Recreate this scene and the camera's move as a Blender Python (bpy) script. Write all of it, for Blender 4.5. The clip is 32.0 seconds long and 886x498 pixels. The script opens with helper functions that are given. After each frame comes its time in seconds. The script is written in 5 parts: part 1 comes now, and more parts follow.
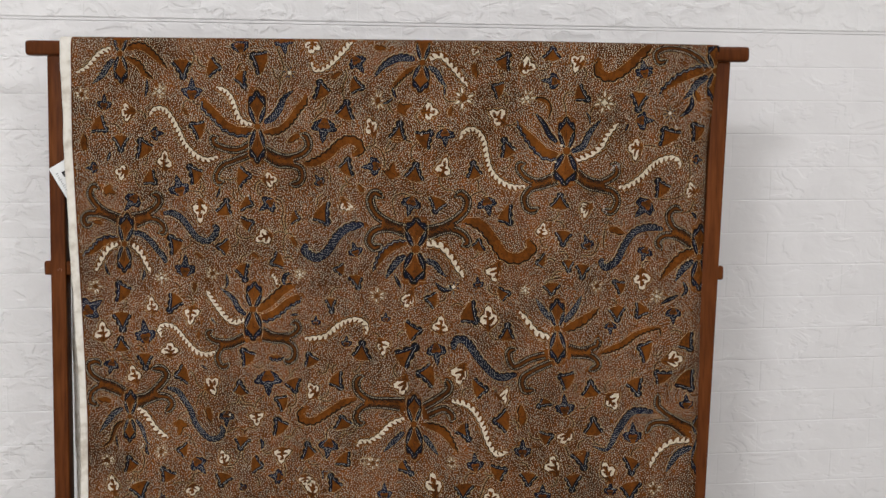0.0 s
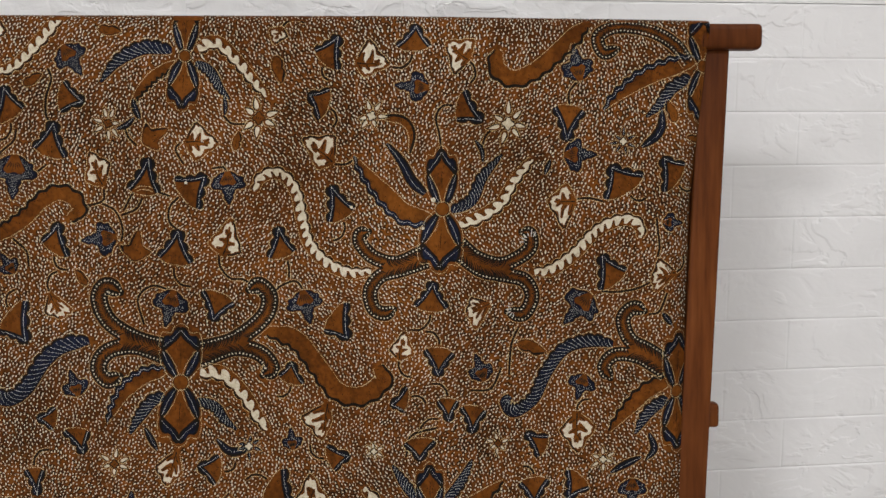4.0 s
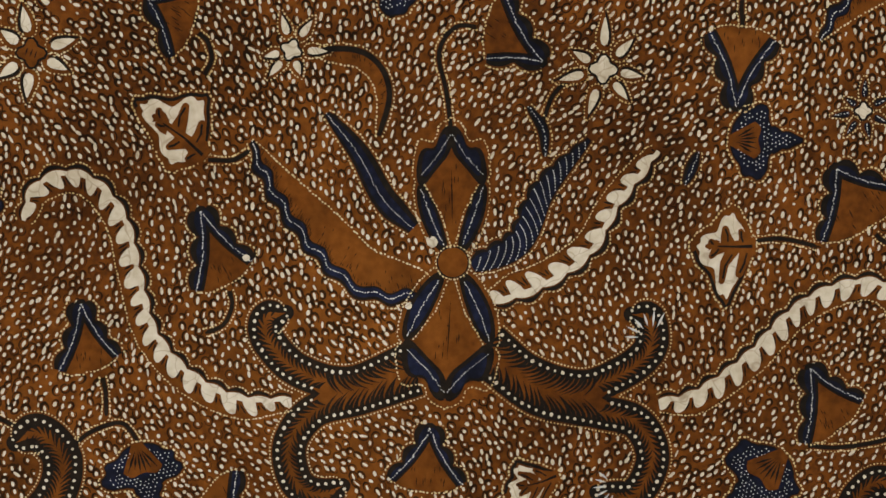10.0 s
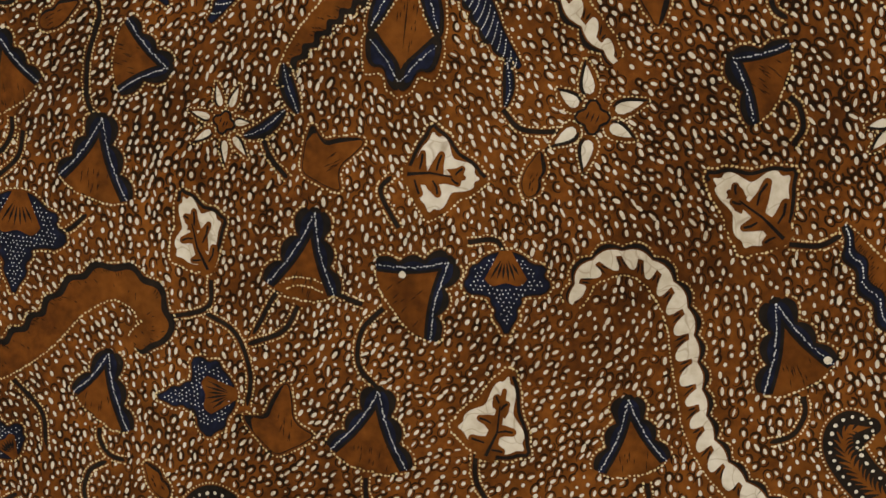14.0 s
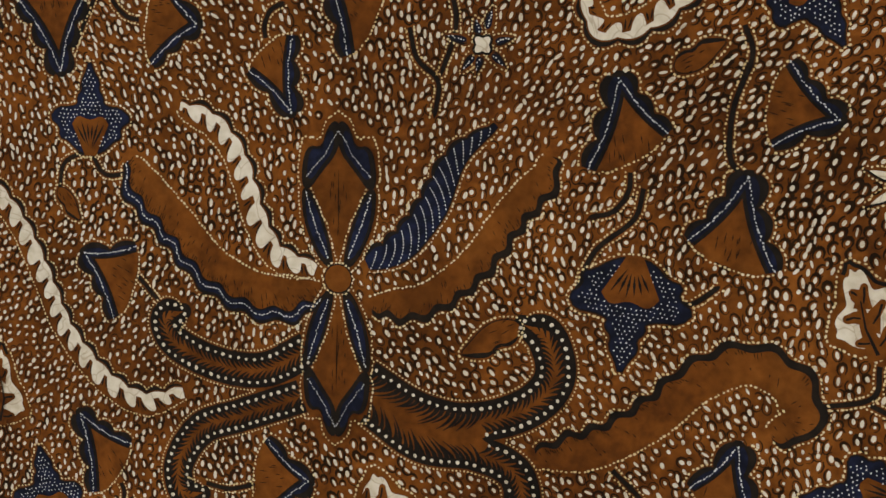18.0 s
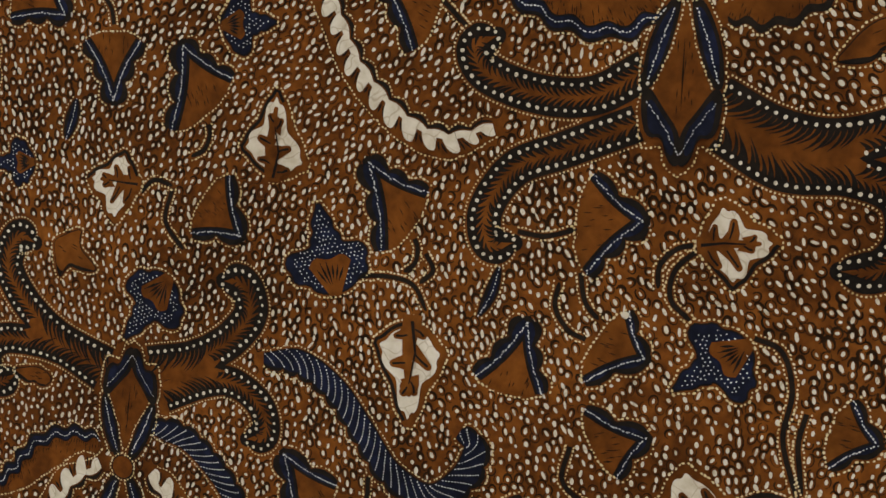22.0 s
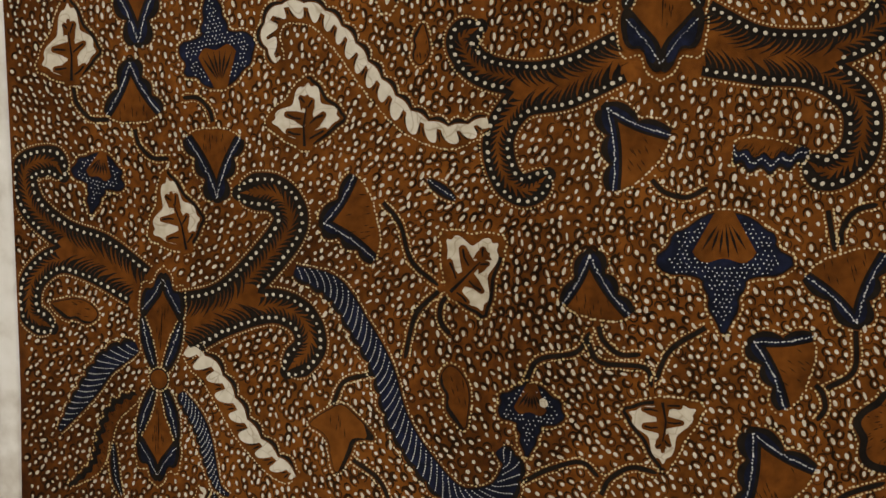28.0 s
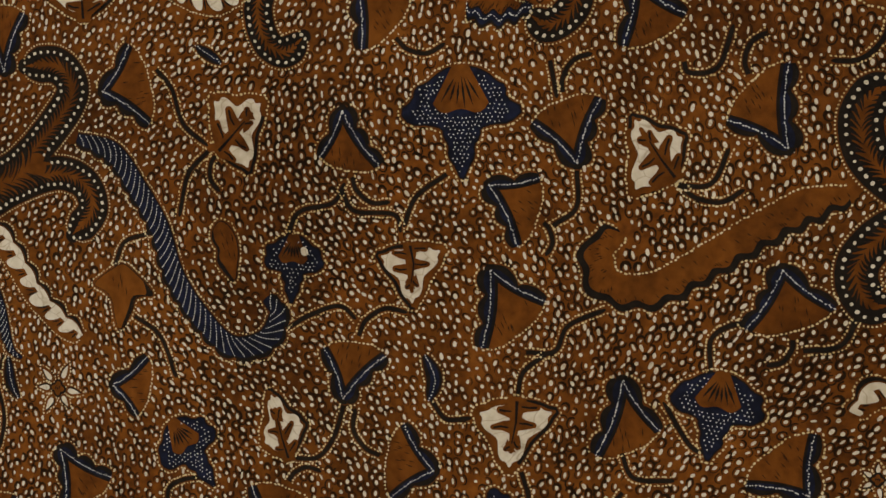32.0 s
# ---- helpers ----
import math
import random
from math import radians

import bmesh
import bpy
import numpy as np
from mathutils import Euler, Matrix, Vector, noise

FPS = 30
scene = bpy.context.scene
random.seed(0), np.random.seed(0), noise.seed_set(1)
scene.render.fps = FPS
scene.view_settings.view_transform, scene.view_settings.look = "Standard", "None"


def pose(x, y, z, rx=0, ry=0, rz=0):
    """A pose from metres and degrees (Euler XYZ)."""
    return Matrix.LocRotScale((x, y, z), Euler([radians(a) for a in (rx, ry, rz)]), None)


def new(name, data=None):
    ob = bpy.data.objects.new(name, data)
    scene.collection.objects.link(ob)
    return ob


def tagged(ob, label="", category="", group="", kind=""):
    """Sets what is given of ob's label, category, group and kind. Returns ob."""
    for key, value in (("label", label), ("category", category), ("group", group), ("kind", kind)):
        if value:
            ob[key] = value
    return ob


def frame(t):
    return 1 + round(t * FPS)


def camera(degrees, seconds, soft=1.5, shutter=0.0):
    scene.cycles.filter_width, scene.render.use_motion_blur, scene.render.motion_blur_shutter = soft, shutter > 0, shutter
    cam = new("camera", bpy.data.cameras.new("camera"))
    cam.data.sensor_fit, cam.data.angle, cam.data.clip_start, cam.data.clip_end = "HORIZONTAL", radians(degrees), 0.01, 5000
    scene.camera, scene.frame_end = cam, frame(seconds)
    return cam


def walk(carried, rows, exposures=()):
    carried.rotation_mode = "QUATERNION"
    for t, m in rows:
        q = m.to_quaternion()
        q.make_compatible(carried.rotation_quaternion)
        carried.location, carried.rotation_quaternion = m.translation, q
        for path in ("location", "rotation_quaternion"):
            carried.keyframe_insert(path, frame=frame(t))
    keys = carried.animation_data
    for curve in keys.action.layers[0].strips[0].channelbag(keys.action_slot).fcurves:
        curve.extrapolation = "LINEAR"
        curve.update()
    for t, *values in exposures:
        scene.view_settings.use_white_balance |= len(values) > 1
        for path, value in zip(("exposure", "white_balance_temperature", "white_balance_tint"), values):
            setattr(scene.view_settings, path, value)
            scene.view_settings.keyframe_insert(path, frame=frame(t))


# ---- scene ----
# ---- camera ----
cam = camera(46.0, 32.0, soft=1.5)
# seconds, place, heading, pitch, roll
PATH = [
    (0.0, -0.0150, -1.7044, 1.5047, -0.56, -7.97, 0.51),
    (0.5, -0.0122, -1.6117, 1.5049, -0.65, -7.89, 0.37),
    (1.0, 0.0161, -1.5055, 1.5064, -0.97, -7.89, 0.23),
    (1.5, 0.0508, -1.4133, 1.5127, -0.85, -7.87, 0.26),
    (2.0, 0.0918, -1.3311, 1.5102, -0.78, -7.96, 0.08),
    (2.5, 0.1207, -1.2324, 1.5151, -0.61, -7.94, 0.06),
    (3.0, 0.1527, -1.1295, 1.5247, -0.65, -7.94, 0.17),
    (3.5, 0.1670, -1.0553, 1.5299, -0.60, -8.24, 0.13),
    (4.0, 0.1902, -0.9693, 1.5341, -0.62, -8.44, 0.08),
    (4.5, 0.2170, -0.9022, 1.5384, -0.97, -8.54, 0.24),
    (6.5, 0.2123, -0.6820, 1.5172, -0.93, -7.47, 0.17),
    (7.0, 0.1947, -0.6349, 1.5109, -0.92, -7.64, 0.06),
    (7.5, 0.1917, -0.5853, 1.5049, -1.17, -7.83, 0.20),
    (8.0, 0.1940, -0.5434, 1.5041, -1.30, -7.96, 0.25),
    (8.5, 0.2021, -0.5133, 1.5016, -1.27, -8.25, 0.19),
    (9.0, 0.2051, -0.4749, 1.5037, -1.22, -8.40, 0.35),
    (9.5, 0.1989, -0.4461, 1.4988, -1.16, -8.56, 0.34),
    (10.0, 0.1875, -0.4318, 1.4996, -1.16, -8.78, 0.35),
    (10.5, 0.1789, -0.4185, 1.4996, -1.02, -8.96, 0.40),
    (11.0, 0.1740, -0.4057, 1.4976, -0.15, -9.12, 0.43),
    (11.5, 0.1616, -0.3927, 1.5084, 1.94, -9.73, 0.52),
    (12.0, 0.1454, -0.3861, 1.5096, 4.82, -9.89, 0.55),
    (12.5, 0.1281, -0.3820, 1.5138, 7.16, -10.00, 0.48),
    (13.0, 0.0997, -0.3810, 1.5190, 8.91, -10.36, 0.52),
    (13.5, 0.0687, -0.3810, 1.5258, 9.49, -10.54, 0.64),
    (14.0, 0.0497, -0.3797, 1.5317, 10.73, -10.30, 0.74),
    (14.5, 0.0242, -0.3769, 1.5378, 11.55, -10.39, 0.72),
    (15.0, -0.0030, -0.3764, 1.5432, 12.73, -10.49, 0.63),
    (15.5, -0.0267, -0.3801, 1.5499, 13.77, -11.09, 0.47),
    (17.5, -0.1373, -0.3698, 1.5468, 15.03, -10.67, 0.52),
    (18.0, -0.1621, -0.3670, 1.5472, 15.21, -10.64, 0.50),
    (18.5, -0.1916, -0.3623, 1.5467, 15.27, -10.65, 0.59),
    (19.0, -0.2218, -0.3586, 1.5453, 15.68, -10.70, 0.52),
    (19.5, -0.2443, -0.3575, 1.5342, 16.15, -10.39, 0.57),
    (20.0, -0.2500, -0.3531, 1.5222, 16.17, -10.25, 0.66),
    (20.5, -0.2642, -0.3477, 1.4995, 16.29, -10.11, 0.65),
    (21.0, -0.2695, -0.3486, 1.4818, 16.60, -10.16, 0.54),
    (21.5, -0.2710, -0.3566, 1.4584, 16.69, -10.09, 0.53),
    (22.0, -0.2708, -0.3721, 1.4373, 17.18, -10.01, 0.57),
    (22.5, -0.2749, -0.3844, 1.4213, 17.12, -9.86, 0.49),
    (23.0, -0.2716, -0.3953, 1.3961, 17.08, -9.77, 0.58),
    (23.5, -0.2734, -0.4111, 1.3736, 17.30, -9.30, 0.64),
    (24.0, -0.2815, -0.4287, 1.3526, 17.35, -9.09, 0.53),
    (24.5, -0.2844, -0.4383, 1.3295, 17.19, -9.04, 0.49),
    (25.0, -0.2836, -0.4401, 1.2985, 17.26, -8.55, 0.56),
    (25.5, -0.2799, -0.4433, 1.2599, 16.69, -8.11, 0.47),
    (27.5, -0.2777, -0.4315, 1.1461, 16.21, -9.11, 0.11),
    (28.0, -0.2741, -0.4176, 1.1124, 16.57, -8.82, -0.09),
    (28.5, -0.2717, -0.4132, 1.0889, 16.63, -8.75, -0.08),
    (29.0, -0.2693, -0.4126, 1.0621, 16.35, -8.52, -0.16),
    (29.5, -0.2606, -0.4112, 1.0437, 16.07, -8.58, -0.24),
    (30.0, -0.2497, -0.4151, 1.0311, 16.19, -8.97, -0.30),
    (30.5, -0.2397, -0.4271, 1.0313, 15.80, -9.00, -0.28),
    (31.0, -0.2253, -0.4365, 1.0386, 15.16, -8.83, -0.26),
    (31.5, -0.2116, -0.4353, 1.0466, 14.47, -8.84, -0.32),
    (32.0, -0.1956, -0.4345, 1.0608, 13.51, -8.82, -0.32),
]
EXPOSURES = [(0.0, -0.02, 6440, 11), (4.0, 0.0, 6470, 10), (8.0, 0.05, 6580, 10), (12.0, 0.0, 6700, 10), (15.0, -0.02, 6850, 11), (19.0, -0.08, 6430, 10), (22.0, -0.22, 6460, 10), (25.0, -0.3, 6440, 10), (28.0, -0.31, 6900, 10), (32.0, -0.34, 7200, 11)]
walk(cam, [(t, pose(x, y, z, 90 + pitch, 0, yaw) @ pose(0, 0, 0, 0, 0, roll)) for t, x, y, z, yaw, pitch, roll in PATH], EXPOSURES)


# ---- light: two assumed ceiling panels, both out of view ----
world = bpy.data.worlds.new("world")
scene.world = world
world.use_nodes = True
world.node_tree.nodes["Background"].inputs[0].default_value = (0.9, 0.95, 1.0, 1)
world.node_tree.nodes["Background"].inputs[1].default_value = 0.05


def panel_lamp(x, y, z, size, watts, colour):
    lamp = bpy.data.lights.new("assumed_panel", "AREA")
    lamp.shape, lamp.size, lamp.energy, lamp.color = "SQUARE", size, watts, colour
    ob = new("assumed_panel_lamp", lamp)
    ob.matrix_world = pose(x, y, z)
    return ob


ROOM = (-2.6, 2.6, -3.4, 0.19, 3.0)  # west, east, south, north wall face, ceiling height
# first set by the rack's shadow on the wall, second added for fill
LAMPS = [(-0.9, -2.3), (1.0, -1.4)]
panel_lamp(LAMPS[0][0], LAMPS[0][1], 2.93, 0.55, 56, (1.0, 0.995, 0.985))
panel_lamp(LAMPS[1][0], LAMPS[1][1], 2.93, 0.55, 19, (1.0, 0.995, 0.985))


# ---- materials ----
def material(name, rough=0.6, spec=0.3):
    m = bpy.data.materials.new(name)
    m.use_nodes = True
    n, l = m.node_tree.nodes, m.node_tree.links
    b = n["Principled BSDF"]
    b.inputs["Roughness"].default_value = rough
    b.inputs["Specular IOR Level"].default_value = spec
    return m, n, l, b


def noise_tex(n, l, coord, scale, detail=3.0, stretch=None):
    t = n.new("ShaderNodeTexNoise")
    t.inputs["Scale"].default_value, t.inputs["Detail"].default_value = scale, detail
    if stretch:
        mp = n.new("ShaderNodeMapping")
        mp.inputs["Scale"].default_value = stretch
        l.new(coord, mp.inputs[0])
        coord = mp.outputs[0]
    l.new(coord, t.inputs["Vector"])
    return t


def ramp(n, l, fac, stops):
    r = n.new("ShaderNodeValToRGB")
    e = r.color_ramp.elements
    while len(e) < len(stops):
        e.new(0.5)
    for el, (p, c) in zip(e, stops):
        el.position, el.color = p, (*c, 1)
    l.new(fac, r.inputs[0])
    return r


def mix(n, l, fac, a, b, mode="MIX"):
    m = n.new("ShaderNodeMix")
    m.data_type, m.blend_type = "RGBA", mode
    if isinstance(fac, float):
        m.inputs[0].default_value = fac
    else:
        l.new(fac, m.inputs[0])
    l.new(a, m.inputs[6])
    l.new(b, m.inputs[7])
    return m.outputs[2]


def bump(n, l, height, strength, distance, before=None):
    b = n.new("ShaderNodeBump")
    b.inputs["Strength"].default_value, b.inputs["Distance"].default_value = strength, distance
    l.new(height, b.inputs["Height"])
    if before:
        l.new(before, b.inputs["Normal"])
    return b.outputs[0]


def cotton(name, dark, mid, light, rough=0.85, spot=260.0, stain=0.0, crackle=0.0):
    """Dyed cotton: uneven dye at two scales, a fine plain weave and soft creases."""
    m, n, l, b = material(name, rough, 0.06)
    co = n.new("ShaderNodeNewGeometry").outputs["Position"]
    fine = noise_tex(n, l, co, spot, 4.0)
    wide = noise_tex(n, l, co, 9.0, 3.0)
    add = n.new("ShaderNodeMath")
    add.operation = "ADD"
    l.new(fine.outputs[0], add.inputs[0])
    l.new(wide.outputs[0], add.inputs[1])
    half = n.new("ShaderNodeMath")
    half.operation = "MULTIPLY"
    half.inputs[1].default_value = 0.5
    l.new(add.outputs[0], half.inputs[0])
    r = ramp(n, l, half.outputs[0], [(0.36, dark), (0.5, mid), (0.64, light)])
    tone = r.outputs[0]
    if stain:
        # dye that soaked in unevenly: cloudy patches and finer smears
        cloud = noise_tex(n, l, co, 13.0, 5.0)
        smear = noise_tex(n, l, co, 75.0, 3.0, (1.0, 1.0, 0.6))
        low = 1 - stain
        c1 = ramp(n, l, cloud.outputs[0], [(0.32, (low, low * 0.98, low * 0.98)), (0.52, (1.08, 1.08, 1.08))])
        c2 = ramp(n, l, smear.outputs[0], [(0.36, (0.72, 0.72, 0.74)), (0.60, (1.10, 1.10, 1.08))])
        tone = mix(n, l, 1.0, mix(n, l, 1.0, tone, c1.outputs[0], "MULTIPLY"), c2.outputs[0], "MULTIPLY")
    if crackle:
        # hair lines where the wax broke and let dye in
        bend = noise_tex(n, l, co, 40.0, 2.0)
        cells = n.new("ShaderNodeTexVoronoi")
        cells.feature = "DISTANCE_TO_EDGE"
        cells.inputs["Scale"].default_value = 95.0
        l.new(mix(n, l, 0.04, co, bend.outputs[1], "ADD"), cells.inputs["Vector"])
        vein = ramp(n, l, cells.outputs["Distance"], [(0.0, (1 - crackle, 1 - crackle * 1.15, 1 - crackle * 1.3)), (0.035, (1.0, 1.0, 1.0))])
        tone = mix(n, l, 1.0, tone, vein.outputs[0], "MULTIPLY")
    l.new(tone, b.inputs["Base Color"])
    warp = n.new("ShaderNodeTexWave")
    warp.bands_direction = "X"
    warp.inputs["Scale"].default_value, warp.inputs["Distortion"].default_value = 900.0, 0.6
    weft = n.new("ShaderNodeTexWave")
    weft.bands_direction = "Z"
    weft.inputs["Scale"].default_value, weft.inputs["Distortion"].default_value = 900.0, 0.6
    l.new(co, warp.inputs["Vector"])
    l.new(co, weft.inputs["Vector"])
    both = mix(n, l, 0.5, warp.outputs[0], weft.outputs[0])
    crease = noise_tex(n, l, co, 16.0, 4.0, (1.0, 1.0, 0.45))
    nrm = bump(n, l, crease.outputs[0], 0.25, 0.012)
    nrm = bump(n, l, both, 0.25, 0.0003, nrm)
    l.new(nrm, b.inputs["Normal"])
    return m


GROUND = cotton("soga_brown_ground", (0.065, 0.0193, 0.0036), (0.124, 0.0374, 0.0059), (0.178, 0.0580, 0.0092), stain=0.40)
BROWN = cotton("soga_brown_fill", (0.072, 0.0213, 0.0036), (0.116, 0.0354, 0.0053), (0.152, 0.0494, 0.0080), stain=0.2)
DARK = cotton("black_brown_ink", (0.0066, 0.0050, 0.0038), (0.0112, 0.0083, 0.0061), (0.0180, 0.0120, 0.0078), 0.8)
NAVY = cotton("indigo_ink", (0.0042, 0.0046, 0.0085), (0.0068, 0.0080, 0.0165), (0.0115, 0.0148, 0.0370), 0.75)
CREAM = cotton("undyed_cream", (0.44, 0.372, 0.270), (0.55, 0.485, 0.375), (0.635, 0.575, 0.47), crackle=0.3)
OCHRE = cotton("ochre_resist", (0.40, 0.27, 0.11), (0.57, 0.44, 0.23), (0.67, 0.56, 0.36))
PALE = cotton("pale_blue_resist", (0.36, 0.36, 0.36), (0.53, 0.52, 0.50), (0.66, 0.65, 0.62))
SELVEDGE = cotton("selvedge_cream", (0.50, 0.45, 0.38), (0.71, 0.675, 0.61), (0.79, 0.76, 0.71), spot=70.0)
UMBER = cotton("umber_ring_ink", (0.0105, 0.0050, 0.0021), (0.0175, 0.0080, 0.0030), (0.034, 0.0140, 0.0046), 0.85)
INKS = [GROUND, BROWN, DARK, NAVY, CREAM, OCHRE, PALE, UMBER]
G_, B_, D_, N_, C_, O_, P_, U_ = range(8)


def make_wood():
    m, n, l, b = material("varnished_teak", 0.45, 0.08)
    co = n.new("ShaderNodeTexCoord").outputs["Object"]
    grain = noise_tex(n, l, co, 30.0, 6.0, (6.0, 6.0, 0.35))
    wide = noise_tex(n, l, co, 5.0, 2.0)
    c1 = ramp(n, l, grain.outputs[0], [(0.3, (0.078, 0.0215, 0.0056)), (0.5, (0.116, 0.0340, 0.0086)), (0.72, (0.152, 0.049, 0.0130))])
    c2 = ramp(n, l, wide.outputs[0], [(0.35, (0.62, 0.58, 0.56)), (0.65, (1.0, 1.0, 1.0))])
    l.new(mix(n, l, 1.0, c1.outputs[0], c2.outputs[0], "MULTIPLY"), b.inputs["Base Color"])
    l.new(bump(n, l, grain.outputs[0], 0.3, 0.001), b.inputs["Normal"])
    return m


def make_plaster(name, tone, scale, depth, gloss=0.55):
    m, n, l, b = material(name, gloss, 0.35)
    co = n.new("ShaderNodeNewGeometry").outputs["Position"]
    big = noise_tex(n, l, co, scale * 0.72, 4.0, (1.0, 1.0, 1.7))
    big.inputs["Distortion"].default_value = 0.5
    where = noise_tex(n, l, co, scale * 0.6, 1.0)
    small = noise_tex(n, l, co, scale * 7, 3.0)
    shade = ramp(n, l, where.outputs[0], [(0.3, tuple(v * 0.965 for v in tone)), (0.65, tone)])
    l.new(shade.outputs[0], b.inputs["Base Color"])
    # slate-like steps: flat fields parted by short sharp edges, only here and there
    step = ramp(n, l, big.outputs[0], [(0.41, (0.0, 0.0, 0.0)), (0.445, (0.5, 0.5, 0.5)), (0.56, (0.5, 0.5, 0.5)), (0.595, (1.0, 1.0, 1.0))])
    mask = ramp(n, l, where.outputs[0], [(0.42, (0.0, 0.0, 0.0)), (0.58, (1.0, 1.0, 1.0))])
    level = mix(n, l, 1.0, step.outputs[0], mask.outputs[0], "MULTIPLY")
    nrm = bump(n, l, level, 0.34, depth)
    nrm = bump(n, l, big.outputs[0], 0.36, depth * 1.2, nrm)
    nrm = bump(n, l, small.outputs[0], 0.10, depth * 0.25, nrm)
    l.new(nrm, b.inputs["Normal"])
    return m


def make_plain(name, colour, rough, scale=20.0, vary=0.1):
    m, n, l, b = material(name, rough, 0.3)
    co = n.new("ShaderNodeNewGeometry").outputs["Position"]
    t = noise_tex(n, l, co, scale, 4.0)
    r = ramp(n, l, t.outputs[0], [(0.3, tuple(v * (1 - vary) for v in colour)), (0.7, tuple(min(1.0, v * (1 + vary)) for v in colour))])
    l.new(r.outputs[0], b.inputs["Base Color"])
    return m


WOOD = make_wood()
FOAM = make_plaster("white_foam_brick", (0.800, 0.792, 0.806), 18.0, 0.006)
EMBOSSED = make_plaster("white_foam_stone", (0.805, 0.800, 0.812), 30.0, 0.011, 0.45)
PALE_WOOD = make_plain("scratched_wood", (0.30, 0.20, 0.15), 0.7)
JOINT = make_plain("white_joint", (0.79, 0.777, 0.785), 0.7)
PAINT = make_plain("white_wall_paint", (0.78, 0.77, 0.75), 0.8)
TILE = make_plain("pale_floor_tile", (0.45, 0.43, 0.40), 0.3, 3.0)
PAPER = make_plain("white_card", (0.78, 0.79, 0.80), 0.6, 60.0, 0.04)
PRINT = make_plain("black_print", (0.02, 0.02, 0.02), 0.6)
GREY = make_plain("grey_print", (0.28, 0.28, 0.29), 0.6)
LIT = bpy.data.materials.new("lit_diffuser")
LIT.use_nodes = True
LIT.node_tree.nodes["Principled BSDF"].inputs["Emission Color"].default_value = (1.0, 0.97, 0.93, 1)
LIT.node_tree.nodes["Principled BSDF"].inputs["Emission Strength"].default_value = 3.0


# ---- helpers of this scene ----
def part(name, bm, mat, parent=None, label=""):
    me = bpy.data.meshes.new(name)
    bm.to_mesh(me)
    bm.free()
    me.materials.append(mat)
    ob = new(name, me)
    if parent:
        ob.parent = parent
    return tagged(ob, label)


def box(a, b, bevel=0.0, segments=2):
    bm = bmesh.new()
    bmesh.ops.create_cube(bm, size=1)
    for v in bm.verts:
        v.co = Vector([(a[i] + b[i]) / 2 + v.co[i] * (b[i] - a[i]) for i in range(3)])
    if bevel:
        bmesh.ops.bevel(bm, geom=bm.edges[:], offset=bevel, segments=segments, affect="EDGES", profile=0.6)
        for f in bm.faces:
            f.smooth = True
    return bm


def moved(bm, m):
    bmesh.ops.transform(bm, matrix=m, verts=bm.verts)
    return bm


LEAN = 4.3  # degrees by which the rack leans back towards the wall
HINGE = 1.6
TILT = Matrix.Translation((0, 0, HINGE)) @ Matrix.Rotation(radians(-LEAN), 4, "X") @ Matrix.Translation((0, 0, -HINGE))

# ---- room ----
W0, E0, S0, N0, TOP = ROOM
tagged(part("floor", box((W0 - 0.1, S0 - 0.1, -0.1), (E0 + 0.1, N0 + 0.6, 0.0)), TILE), "pale plain floor of the room", "floor", kind="structure")
tagged(part("ceiling", box((W0 - 0.1, S0 - 0.1, TOP), (E0 + 0.1, N0 + 0.6, TOP + 0.1)), PAINT), "plain white painted ceiling", "ceiling", kind="structure")
tagged(part("wall_west", box((W0 - 0.1, S0, 0), (W0, N0, TOP)), PAINT), "plain white painted wall", "wall", kind="structure")
tagged(part("wall_east", box((E0, S0, 0), (E0 + 0.1, N0 + 0.5, TOP)), PAINT), "plain white painted wall", "wall", kind="structure")
tagged(part("wall_south", box((W0 - 0.1, S0 - 0.1, 0), (E0 + 0.1, S0, TOP)), PAINT), "plain white painted wall", "wall", kind="structure")
wall = tagged(part("wall_north", box((W0 - 0.1, N0 + 0.006, 0), (E0 + 0.1, N0 + 0.1, TOP)), JOINT),
              "white wall clad in embossed foam brick panels", "wall", kind="structure")
ASKEW = 7.0  # degrees between the clad wall and the rack
wall.matrix_world = Matrix.Translation((0.1, N0, 0)) @ Matrix.Rotation(radians(ASKEW), 4, "Z") @ Matrix.Translation((-0.1, -N0, 0))
# unseen fixtures added round the two assumed lamps
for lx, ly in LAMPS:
    lamp_ob = tagged(new("assumed_ceiling_light"), "assumed square white panel light under the ceiling, out of view", "ceiling light", "ceiling lights")
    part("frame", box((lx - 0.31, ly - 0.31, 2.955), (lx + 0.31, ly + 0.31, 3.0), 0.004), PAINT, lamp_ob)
    part("diffuser", box((lx - 0.285, ly - 0.285, 2.945), (lx + 0.285, ly + 0.285, 2.957)), LIT, lamp_ob, "glowing white diffuser of the assumed panel")

# ---- the batik cloth: shape of the hanging sheet, in millimetres across and up ----
BAR_Z, BAR_R = 1587.4, 14.2
LEVELS = (300.0, 980.0, 1075.0, 1270.0, 1440.0, 1500.0, 1600.0)
PATTERN_EDGE = (-579.0, -579.0, -582.0, -590.0, -597.0, -597.0, -597.0)
SELVEDGE_EDGE = (-592.0, -591.0, -594.0, -603.0, -611.0, -612.0, -615.0)
RIGHT_EDGE = (427.0, 428.0, 429.0, 429.0, 432.0, 437.0, 445.0)


def edge_at(z, values):
    return np.interp(np.minimum(z, 1600.0), LEVELS, values)


